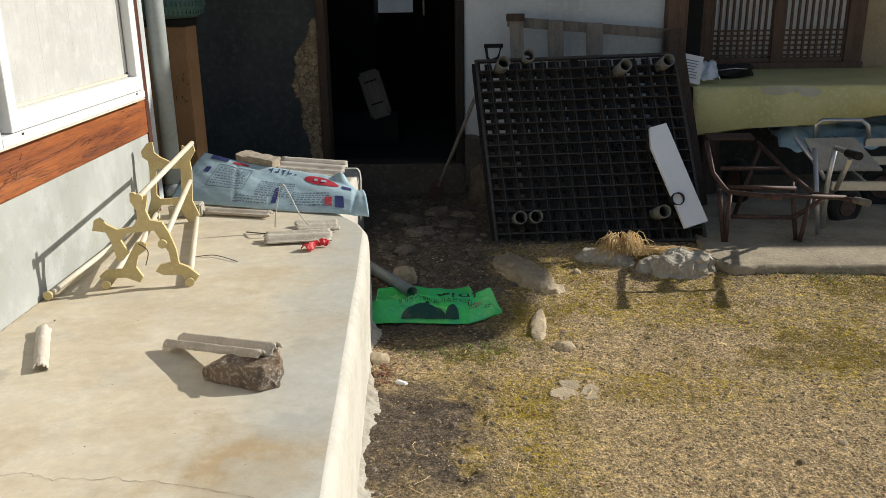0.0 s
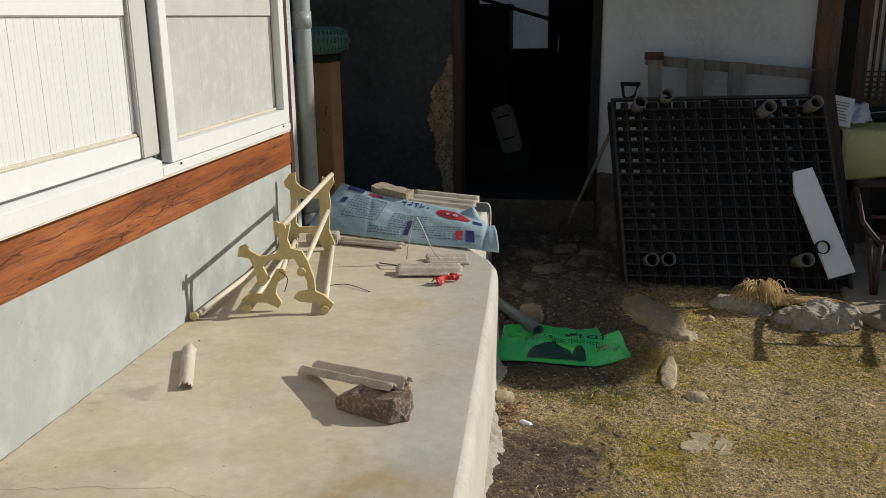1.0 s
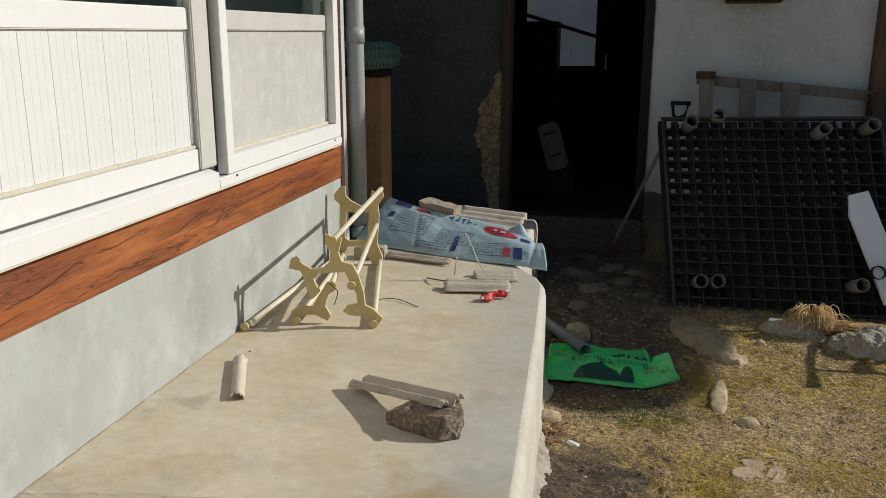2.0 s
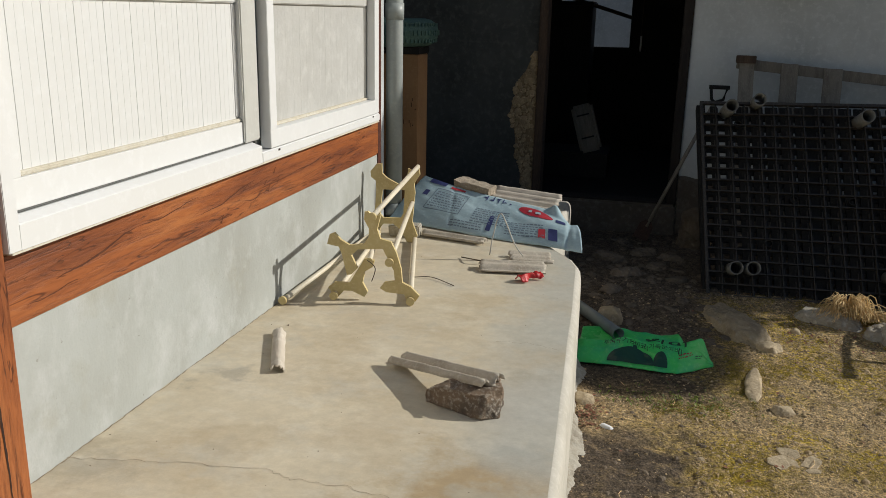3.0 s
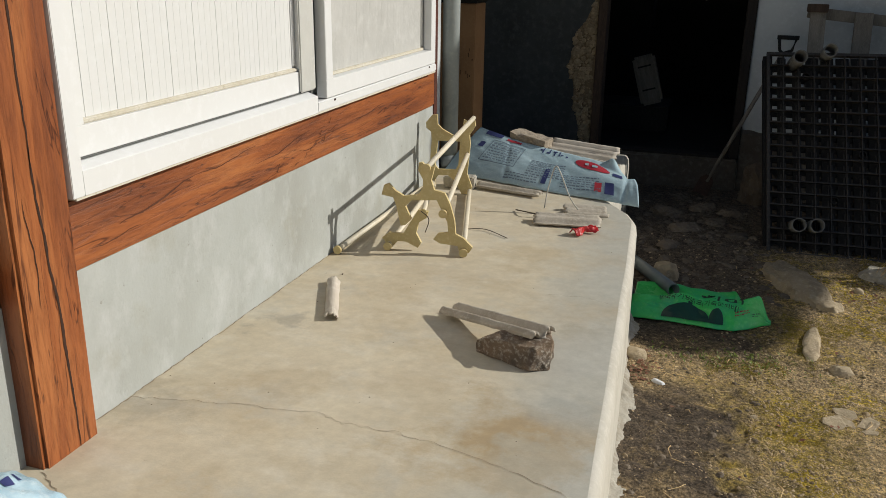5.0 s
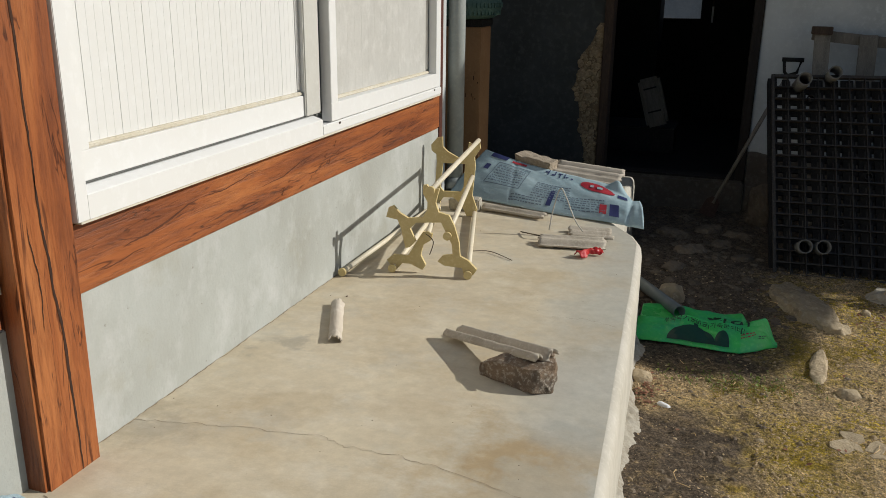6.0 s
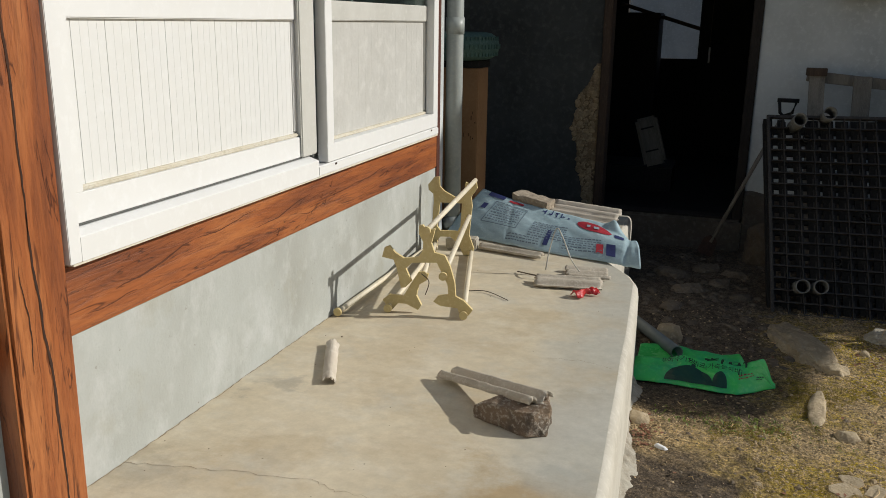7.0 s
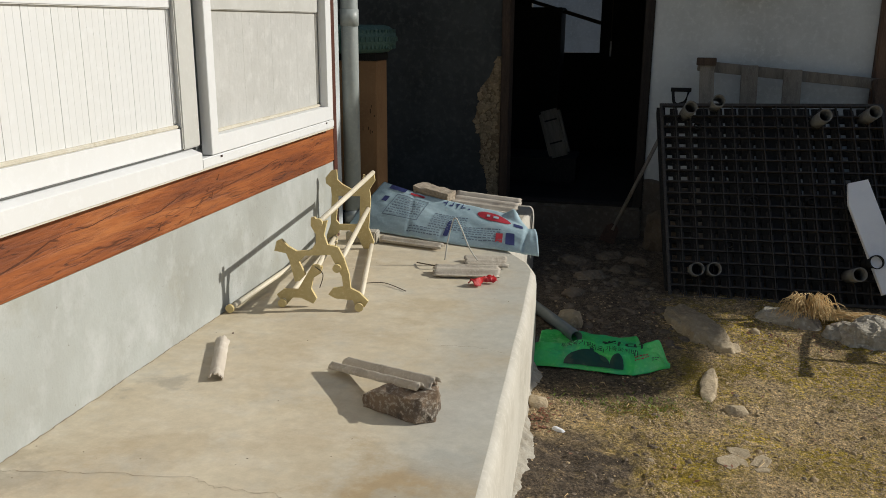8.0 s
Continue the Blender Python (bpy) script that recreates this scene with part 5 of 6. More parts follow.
for u in (0.0, 0.5, 1.0):
    bm = bmesh.new()
    add_box(bm, (u - 0.02, 0.0, -0.12), (u + 0.02, 1.0, -0.042))
    part("runner", stretch_between(bm, PO, PX, PU, PN), M_BLACK, pal)


# a moulded lip low in every cell of the grid
bm = bmesh.new()
for lo, hi in (((0.10, 0.14, -0.028), (0.17, 0.62, -0.020)), ((0.83, 0.14, -0.028), (0.90, 0.62, -0.020)), ((0.17, 0.10, -0.028), (0.83, 0.18, -0.020))):
    add_box(bm, (lo[0] / NX, lo[1] / NY, lo[2]), (hi[0] / NX, hi[1] / NY, hi[2]))
stretch_between(bm, (0, 0, 0), PX, PU, PN)
lip_mesh = bpy.data.meshes.new("cell_lip")
bm.to_mesh(lip_mesh)
bm.free()
lip_mesh.materials.append(M_DUSTY_LIT)
for i in range(NX):
    for j in range(NY):
        lip = new("cell_lip", lip_mesh)
        lip.parent = pal
        lip.location = PO + PX * (i / NX) + PU * (j / NY)


def on_pallet(u, v, w=0.0):
    return PO + PX * u + PU * v + PN * w


for u, v in ((0.165, 0.885), (0.40, 0.5), (0.655, 0.5), (0.70, 0.90), (0.28, 0.27)):
    c = on_pallet(u, v, 0.0)
    part("socket", hollow(c - PN * 0.03, c + PN * 0.004, 0.02, 0.003, 16), M_BLACK, pal)
GST = "pipe stubs in the pallet"
STUB = Vector((0.12, -0.92, 0.36))
STUB.normalize()
for tip, L in (((1.709, 4.360, 0.597), 0.17), ((1.860, 4.440, 0.630), 0.12), ((2.403, 4.340, 0.575), 0.19), ((2.654, 4.380, 0.597), 0.17),
               ((1.791, 3.940, -0.212), 0.14), ((1.878, 3.940, -0.206), 0.14), ((2.573, 3.900, -0.171), 0.17), ((2.660, 3.970, -0.119), 0.12)):
    st = thing("pipe_stub", "short grey plastic pipe stub stuck in the pallet", "pipe", GST)
    tip = Vector(tip)
    part("tube", hollow(tip - STUB * L, tip, 0.036, 0.0042, 24), M_STUB if L != 0.12 or tip.z > 0.3 else M_BLACK, st)

B0, B1, B3 = Vector((2.688, 3.890, -0.265)), Vector((2.821, 3.935, -0.237)), Vector((2.500, 4.210, 0.227))
bd = prism([(0.0, 0.0), (1.0, 0.0), (1.0, 1.0), (0.24, 1.0), (-0.02, 0.82)], 0.02)
bn = (B1 - B0).cross(B3 - B0).normalized()
single("foam_board", stretch_between(bd, B0, B1 - B0, B3 - B0, bn if bn.y > 0 else -bn), M_WHITE, "white foam board strip leaning on the pallet", "board")

# grey wooden pallet behind
wp = thing("wooden_pallet", "weathered grey slatted wooden pallet leaning on the wall", "pallet")


def plank(name, a, b, w, d, parent, material=M_OLDWOOD):
    """A plank from a to b, w wide across and d thick."""
    a, b = Vector(a), Vector(b)
    L = (b - a)
    z = L.normalized()
    y = Vector((0, 1, 0.0))
    x = y.cross(z).normalized()
    y = z.cross(x)
    bm = box((-w / 2, -d / 2, 0), (w / 2, d / 2, L.length), min(0.003, d / 4))
    for v in bm.verts:
        v.co.x += 0.003 * noise.noise(Vector((v.co.z * 4, v.co.x * 9, a.x * 7)))
    bmesh.ops.transform(bm, matrix=Matrix(((x[0], y[0], z[0], a[0]), (x[1], y[1], z[1], a[1]), (x[2], y[2], z[2], a[2]), (0, 0, 0, 1))), verts=bm.verts[:])
    return part(name, bm, material, parent)


plank("rail", (1.761, 5.040, 0.792), (2.877, 5.040, 0.694), 0.062, 0.03, wp)
plank("slat", (1.86, 4.74, -0.3), (1.813, 5.000, 0.818), 0.085, 0.022, wp)
plank("slat", (2.08, 4.74, -0.3), (2.065, 5.000, 0.797), 0.098, 0.022, wp)
plank("slat", (2.31, 4.74, -0.3), (2.313, 5.000, 0.777), 0.105, 0.022, wp)
plank("end_post", (2.97, 4.66, -0.345), (2.806, 4.980, 0.733), 0.105, 0.05, wp, M_DARKWOOD)
plank("cap", (1.751, 4.990, 0.819), (1.866, 4.990, 0.818), 0.045, 0.05, wp, M_DARKWOOD)

sh = thing("shovel", "old shovel with a pale shaft leaning in the doorway corner", "shovel")
S0, S1 = Vector((1.304, 4.950, -0.271)), Vector((1.652, 5.020, 0.546))
part("shaft", tube([S0, S1], 0.0125, 10), M_OLDWOOD, sh)
d = (S1 - S0).normalized()
g0, g1 = S1 + Vector((-0.03, 0, 0.095)), S1 + Vector((0.07, 0, 0.095))
part("grip", tube([S1, S1 + Vector((-0.02, 0, 0.02)), g0], 0.010, 8), M_BLACK, sh)
part("grip", tube([S1, S1 + Vector((0.05, 0, 0.02)), g1], 0.010, 8), M_BLACK, sh)
part("handle_bar", tube([g0 + Vector((-0.012, 0, 0)), g1 + Vector((0.012, 0, 0))], 0.013, 8), M_BLACK, sh)
part("blade", prism([(-0.05, 0), (0.05, 0), (0.045, 0.1), (0.02, 0.13), (-0.02, 0.13), (-0.045, 0.1)], 0.006, "y"), M_RUST, sh).matrix_basis = Matrix.Translation(S0 - d * 0.09) @ pose(0, 0, 0, 0, 20, 0)


def field_stone(sx, sy, sz, seed, rough):
    """A low worn stone with an uneven rounded-oblong outline, resting on its flat side."""
    rnd = random.Random(seed)
    pts = []
    for scale, z in ((0.94, 0.0), (1.0, 0.6 * sz), (0.78, 1.5 * sz), (0.4, 1.75 * sz)):
        for k in range(10):
            a = 2 * math.pi * k / 10 + rnd.uniform(-0.2, 0.2)
            c, s = math.cos(a), math.sin(a)
            e = (abs(c) ** 3 + abs(s) ** 3) ** (-1 / 3)
            q = scale * e * rnd.uniform(0.84, 1.06)
            pts.append((sx * c * q, sy * s * q, z * rnd.uniform(0.85, 1.1)))
    big = min(sx, sy)
    return chunk(pts, seed, 3 if big > 0.05 else 2, min(0.10 * big, 0.012) * (1 + rough))


def placed_stone(centre, size, turn, seed, name="stone", label="grey-brown field stone half sunk in the yard", rough=0.14, material=None, sub=3):
    return single(name, field_stone(*size, seed, rough), material or M_STONE, label, "stone", "stones in the yard", at=pose(centre[0], centre[1], min(centre[2] - size[2], ground_height(centre[0], centre[1])) - 0.004, 0, 0, turn))


placed_stone((1.775, 3.52, -0.385), (0.125, 0.33, 0.05), 22, 41, label="long flat grey stone half in shade")
placed_stone((1.90, 3.27, -0.395), (0.07, 0.06, 0.035), 0, 42)
placed_stone((1.797, 2.84, -0.388), (0.037, 0.19, 0.013), -6, 43, label="narrow pale stone half sunk in moss", rough=0.3)
placed_stone((1.885, 2.62, -0.39), (0.046, 0.036, 0.016), 15, 44, label="small pale stone on the earth")
placed_stone((2.23, 3.72, -0.37), (0.17, 0.09, 0.05), -18, 45, label="flat grey stone beside the straw", material=M_PALESTONE, rough=0.5)
placed_stone((2.60, 3.56, -0.36), (0.20, 0.14, 0.085), 10, 46, label="rugged grey stone before the kerb", rough=0.8, material=M_PALESTONE)
placed_stone((2.45, 3.60, -0.38), (0.11, 0.08, 0.05), 50, 47, rough=0.7, material=M_PALESTONE)
placed_stone((1.17, 3.42, -0.36), (0.075, 0.055, 0.045), 0, 48, label="brown stone behind the green bag")
for cx, cy, size, turn, tilt, seed in ((1.835, 2.20, 0.085, 20, 4, 49), (1.935, 2.225, 0.06, 75, -6, 50), (1.87, 2.275, 0.05, -30, 7, 51), (1.93, 2.17, 0.035, 10, -4, 58)):
    q = random.Random(seed)
    ring = [(size * q.uniform(0.6, 1.1) * math.cos(a), 0.62 * size * q.uniform(0.6, 1.1) * math.sin(a)) for a in (0.2, 1.1, 2.2, 3.2, 4.1, 5.3)]
    single("stone", chunk([(x, y, z) for x, y in ring for z in (0.0, 0.018)], seed, 3, 0.004), M_STONE, "thin broken stone flake lying in the earth", "stone", "stones in the yard",
           at=pose(cx, cy, GZ - 0.012, tilt, tilt * 0.5, turn))
placed_stone((1.13, 2.50, -0.395), (0.05, 0.05, 0.03), 0, 52, label="pale rubble stone at the porch foot")
placed_stone((1.564, 2.145, -0.397), (0.016, 0.011, 0.010), 20, 53, label="small white stone on the earth")
placed_stone((2.693, 1.851, -0.393), (0.018, 0.015, 0.014), 20, 54, label="small grey stone on the earth")
placed_stone((1.233, 2.305, -0.396), (0.028, 0.012, 0.008), -25, 55, label="white splinter on the earth", material=M_WHITE)
placed_stone((2.05, 3.519, -0.385), (0.025, 0.02, 0.02), 0, 56)
placed_stone((1.62, 4.9, -0.22), (0.12, 0.09, 0.14), 0, 57, label="rounded brown stone against the wall", rough=0.12, material=M_CLOD)

for cx, cy, size, turn, seed in ((1.22, 4.15, 0.11, 20, 71), (1.38, 4.32, 0.09, 70, 72), (1.10, 4.45, 0.12, -30, 73), (1.50, 4.10, 0.07, 10, 74), (1.30, 4.62, 0.10, 45, 75), (1.46, 4.55, 0.08, -15, 76), (1.15, 3.85, 0.07, 60, 77)):
    placed_stone((cx, cy, -0.355), (size, size * 0.7, size * 0.28), turn, seed, label="dark broken stone in the shaded corner", rough=0.6, material=M_CLOD)

# straw heap
bm = bmesh.new()
rnd = random.Random(12)
sc = Vector((2.335, 3.745, -0.355))
for k in range(270):
    if k < 150:
        a, L, hgt = rnd.uniform(0, math.pi), rnd.uniform(0.05, 0.16), rnd.uniform(0.03, 0.115)
        base = sc + Vector((rnd.gauss(-0.02, 0.024), rnd.gauss(-0.01, 0.02), 0.0))
        out = Vector((math.cos(a) * L, -rnd.uniform(0.02, 0.09), 0))
        p = [base + out * s + Vector((0.006 * math.sin(s * 9 + k), 0, hgt * 4 * s * (1.08 - s) - 0.01 * s)) for s in (0.0, 0.2, 0.45, 0.7, 0.9, 1.0)]
    else:
        L = rnd.uniform(0.08, 0.22)
        base = sc + Vector((0.04 + rnd.uniform(0, 0.2), rnd.gauss(-0.02, 0.02), rnd.uniform(0, 0.03)))
        p = [base, base + Vector((L * 0.5, rnd.uniform(-0.03, 0.0), 0.01)), base + Vector((L, rnd.uniform(-0.08, 0.0), rnd.uniform(-0.03, 0.0)))]
    tube_into(bm, p, 0.0027, 4, 0.0013, cap=False)
single("straw_heap", bm, M_STRAW, "tuft of dry straw before the pallet", "straw", kind="stuff")

# ---- kerb, cart, trolley ----
def kerb_y(x):
    return 3.50 - 0.014 * (x - 2.9) + 0.022 * noise.noise(Vector((x * 4, 0, 3))) + 0.012 * noise.noise(Vector((x * 15, 0, 5)))


bm = bmesh.new()
loops = []
for drop, out in ((0.0, 0.0), (0.006, 0.012), (0.02, 0.02), (0.11, 0.03)):
    ring = [(2.95, 5.99), (2.95, 4.7), (2.80, 4.2), (2.76 - out, 3.64)]
    ring += [(x, kerb_y(x) - out * (1 + 0.8 * noise.noise(Vector((x * 20, drop * 60, 1))))) for x in np.arange(2.84, 6.5, 0.03)] + [(6.5, 5.99)]
    loops.append([bm.verts.new((x, y, -0.345 - drop + (0.004 * noise.noise(Vector((x * 9, y * 9, 0))) if y < 3.7 else 0))) for x, y in ring])
bm.faces.new(loops[0])
for a, b in zip(loops, loops[1:]):
    for k in range(len(a)):
        bm.faces.new((a[k], b[k], b[(k + 1) % len(a)], a[(k + 1) % len(a)])).smooth = True
bmesh.ops.recalc_face_normals(bm, faces=bm.faces[:])
setting("terrace_slab", bm, M_TERRACE, "rough worn cement terrace with a low kerb", "pavement")

cart = thing("hand_cart", "rusty brown tube-frame luggage cart", "cart")
L0, L1 = (2.902, 3.891, -0.345), (3.314, 3.883, -0.345)
for pts in ([(2.801, 4.020, 0.194), (2.840, 3.980, 0.023), (2.883, 3.920, -0.039), (2.894, 3.860, -0.056), (2.960, 3.340, 0.045)],
            [(3.157, 4.250, 0.139), (3.284, 4.080, 0.001), (3.361, 3.920, -0.074)],
            [(2.935, 3.530, 0.010), (3.368, 3.530, -0.008)],
            [(3.366, 3.900, -0.079), (3.367, 3.600, -0.025), (3.374, 3.330, 0.018)],
            [(2.918, 3.950, -0.050), (3.286, 3.950, -0.062)],
            [(2.918, 4.100, 0.022), (3.251, 4.100, 0.019)],
            [(2.873, 3.950, -0.062), L0],
            [(2.917, 3.900, -0.072), (2.914, 3.891, -0.345)],
            [(3.275, 3.980, -0.031), (3.305, 3.915, -0.345)],
            [(3.362, 3.920, -0.081), L1],
            [(2.948, 3.930, -0.211), (3.287, 3.930, -0.220)],
            [(3.287, 3.930, -0.220), (3.429, 3.900, -0.101)],
            [(3.194, 4.300, 0.097), (3.084, 4.300, -0.303)]):
    part("tube", tube(pts, 0.0125, 10), M_RUST, cart)
part("tray", box((-0.15, -0.05, 0), (0.12, 0.05, 0.012), 0.003), M_RUST, cart, "rusty flat plate").matrix_basis = Matrix.Translation((3.045, 4.350, 0.149)) @ pose(0, 0, 0, 10, 0, 0)
part("hand_grip", tube([(3.371, 3.430, 0.005), (3.376, 3.305, 0.022)], 0.017, 12), M_OLDWOOD, cart, "worn wooden grip")
part("hand_grip", tube([(2.948, 3.440, 0.026), (2.964, 3.318, 0.049)], 0.016, 12), M_RUST, cart)


def wheel(parent, centre, R, r, turn):
    """A small rubber wheel with a steel hub, its axle along x before the turn."""
    bm = bmesh.new()
    ns, ms = 32, 12
    rings = [[bm.verts.new((r * 0.9 * math.sin(b), (R + r * math.cos(b)) * math.cos(a), (R + r * math.cos(b)) * math.sin(a))) for b in (2 * math.pi * j / ms for j in range(ms))]
             for a in (2 * math.pi * i / ns for i in range(ns))]
    for i in range(ns):
        for j in range(ms):
            bm.faces.new((rings[i][j], rings[(i + 1) % ns][j], rings[(i + 1) % ns][(j + 1) % ms], rings[i][(j + 1) % ms])).smooth = True
    w = part("wheel", bm, M_BLACK, parent, "black rubber wheel")
    w.matrix_basis = Matrix.Translation(centre) @ pose(0, 0, 0, 0, 0, turn)
    hub = tube([(-0.03, 0, 0), (0.03, 0, 0)], R - r * 0.8, 20)
    part("hub", hub, M_RUST, w)


wheel(cart, (3.148, 4.500, -0.143), 0.10, 0.04, 15)
wheel(cart, (3.749, 4.350, -0.269), 0.085, 0.035, -70)

tr = thing("aluminium_trolley", "silver aluminium trolley with a plywood panel", "trolley")
for pts in ([(3.369, 4.250, 0.167), (3.470, 4.200, 0.038), (3.526, 4.150, -0.059)],
            [(3.468, 4.200, 0.113), (3.470, 4.020, -0.345)],
            [(3.472, 3.950, 0.161), (3.468, 3.980, -0.026), (3.479, 4.000, -0.306)],
            [(3.472, 3.950, 0.161), (3.464, 3.850, 0.168), (3.451, 3.720, 0.176)],
            [(3.454, 3.720, 0.152), (3.506, 3.950, -0.067)],
            [(3.586, 4.500, 0.114), (3.586, 4.500, 0.192), (3.616, 4.500, 0.222), (3.850, 4.500, 0.220), (3.891, 4.500, 0.189), (3.908, 4.500, 0.111)]):
    part("tube", tube(pts, 0.0135, 12), M_ALU, tr)
part("grip", tube([(3.446, 3.740, 0.175), (3.452, 3.620, 0.181)], 0.021, 12), M_BLACK, tr, "black rubber grip")
for a, b in (((3.518, 4.050, -0.072), (4.046, 4.050, -0.076)), ((3.913, 4.600, -0.048), (4.394, 4.600, -0.041)), ((3.980, 4.700, 0.049), (4.432, 4.700, 0.052))):
    plank("beam", a, b, 0.05, 0.03, tr, M_ALU)
plank("strut", (3.769, 4.200, -0.096), (3.836, 4.500, -0.107), 0.04, 0.025, tr, M_ALU)
bm = bmesh.new()
q = [(3.436, 4.280, 0.154), (3.820, 4.500, 0.118), (3.916, 4.300, -0.036), (3.497, 4.160, -0.002)]
vs = [bm.verts.new(p) for p in q] + [bm.verts.new(Vector(p) - Vector((0, -0.004, 0.012))) for p in q]
bm.faces.new(vs[:4])
bm.faces.new(vs[7:3:-1])
for k in range(4):
    bm.faces.new((vs[k], vs[(k + 1) % 4], vs[4 + (k + 1) % 4], vs[4 + k]))
bmesh.ops.recalc_face_normals(bm, faces=bm.faces[:])
part("panel", bm, M_PLY, tr, "greyish plywood panel")
wheel(tr, (4.125, 4.700, -0.234), 0.10, 0.035, 80)
tb = thing("blue_tarpaulin", "crumpled pale blue tarpaulin under the raised floor", "tarpaulin")


def tarp_height(u, v):
    return Vector((3.55 + 0.9 * u, 4.95 + 0.4 * v, -0.02 + 0.16 * v + 0.09 * noise.noise(Vector((u * 4, v * 3, 4))) + 0.03 * noise.noise(Vector((u * 11, v * 9, 6)))))


part("sheet", cloth(1, 1, 36, 20, tarp_height, 0.004), M_BLUEBAG, tb)

# ---- raised wooden floor covered in linoleum, and the lattice window ----
MZ, MY = 0.385, 4.85
setting("floor_raised", box((2.955, MY + 0.03, 0.25), (6.4, 5.995, MZ - 0.006), 0.006), M_DARKWOOD, "raised timber floor of the old house", "floor")
for x in (3.05, 4.4, 5.6):
    setting("timber_floor_leg", box((x, MY + 0.12, -0.35), (x + 0.12, MY + 0.24, 0.248), 0.008), M_DARKWOOD, "short dark floor post", "timber")
# Dark colour fills in for the shadow under the raised floor.
setting("wall_under_floor", box((2.955, 5.55, -0.35), (6.4, 5.6, 0.248), 0.0), M_DARKWALL, "wall under the raised floor, coloured dark for the shade", "wall")


def lino_height(u, v):
    """From the wall over the front edge and hanging down."""
    x = 2.93 + 3.4 * u
    wav = 0.006 * noise.noise(Vector((x * 3, v * 5, 1)))
    if v < 0.55:
        return Vector((x, 5.99 - (5.99 - MY) * v / 0.55, MZ + wav))
    s = (v - 0.55) / 0.45
    drop = (0.30 - 0.10 * min((x - 2.93) / 1.2, 1.0)) + 0.012 * math.sin(x * 7)
    return Vector((x, MY - 0.022 * math.sin(s * math.pi) + 0.03 * s * math.sin(x * 5) * s - 0.02 * s, MZ - drop * s + wav))


lino = thing("floor_covering", "yellowed linoleum sheet hanging over the raised floor's edge", "linoleum")
part("sheet", cloth(1, 1, 90, 50, lino_height, 0.004), M_LINO, lino)
for cx, w, s0 in ((3.46, 0.10, 0.60), (3.66, 0.07, 0.62), (3.56, 0.06, 0.58)):
    bm = bmesh.new()
    ring = []
    for k in range(14):
        a = 2 * math.pi * k / 14
        rr = 1 + 0.3 * noise.noise(Vector((math.cos(a) * 2, math.sin(a) * 2, cx * 5)))
        u = (cx - 2.93 + w * math.cos(a) * rr) / 3.4
        p = lino_height(u, max(0.556, s0 + 0.05 * math.sin(a) * rr))
        ring.append(bm.verts.new(p + Vector((0, -0.004, 0))))
    bm.faces.new(ring)
    part("worn_patch", bm, M_LINOWORN, lino, "pale worn patch")

w2 = thing("window_2", "dark timber lattice window with paper panes", "window", kind="structure")
LZ0, LZ1, LY = 0.43, 1.9, 5.985


def lbox(name, x0, x1, z0, z1, y0, y1, material=M_OLDBROWN, parent=None):
    return part(name, box((x0, y0, z0), (x1, y1, z1), 0.002), material, parent or w2)


lbox("window_frame", 3.21, 3.335, 0.39, LZ1, LY - 0.06, LY + 0.01)
lbox("window_frame", 4.32, 4.45, 0.39, LZ1, LY - 0.06, LY + 0.01)
lbox("window_sill", 3.20, 4.46, 0.387, 0.43, LY - 0.075, LY + 0.01)
for a, b in ((3.34, 3.775), (3.865, 4.315)):
    leaf = lbox("casement", a, b, LZ0 + 0.001, LZ0 + 0.035, LY - 0.05, LY - 0.015)
    part("paper", box((a, LY - 0.012, LZ0), (b, LY - 0.008, LZ1), 0), M_HANJI, leaf, "greyed window paper")
    n = 9
    for k in range(n + 1):
        x = a + (b - a) * k / n
        part("lattice_bar", box((x - 0.008, LY - 0.04, LZ0 + 0.036), (x + 0.008, LY - 0.02, LZ1), 0.001), M_OLDBROWN, leaf)
    for k in range(6):
        z = LZ0 + 0.052 + k * 0.036
        part("lattice_bar", box((a, LY - 0.043, z - 0.006), (b, LY - 0.024, z + 0.006), 0.001), M_OLDBROWN, leaf)
lbox("mullion", 3.777, 3.863, LZ0, LZ1, LY - 0.055, LY - 0.01)

pb = thing("shoulder_bag", "black bag slumped on the raised floor", "bag")
bg = rock(0.21, 0.12, 0.06, 61, 0.25, 3, 0.7)
for f in bg.faces:
    f.smooth = True
part("body", bg, M_BLACK, pb)
part("zip", tube([(-0.1, -0.115, 0.015), (0.0, -0.125, 0.028), (0.1, -0.11, 0.02)], 0.004, 6), M_ALU, pb, "pale zip line")
pb.matrix_basis = pose(3.28, 5.35, MZ + 0.047, 0, 0, 5)
pc = thing("paper_sheet", "white printed paper card propped on the raised floor", "paper")
c0 = Vector((2.923, 4.920, 0.491))
part("card", box((-0.075, -0.002, -0.09), (0.075, 0.002, 0.09), 0), M_PAPER, pc)
bm = bmesh.new()
rnd = random.Random(4)
for k in range(7):
    z = 0.05 - k * 0.018
    add_box(bm, (-0.05 + rnd.uniform(0, 0.02), -0.0035, z), (0.05 - rnd.uniform(0, 0.03), -0.0022, z + 0.006))
part("print", bm, M_INKGREY, pc, "unreadable printed lines")["kind"] = "stuff"
pc.matrix_basis = Matrix.Translation(c0) @ pose(0, 0, 0, -18, 12, 6)
tq = thing("paper_scrap", "crumpled white paper on the raised floor", "paper")
part("scrap", cloth(1, 1, 14, 10, lambda u, v: Vector((2.98 + 0.16 * u, 5.0 + 0.14 * v, MZ + 0.03 + 0.1 * v + 0.05 * noise.noise(Vector((u * 4, v * 4, 3))))), 0.002), M_PAPER, tq)

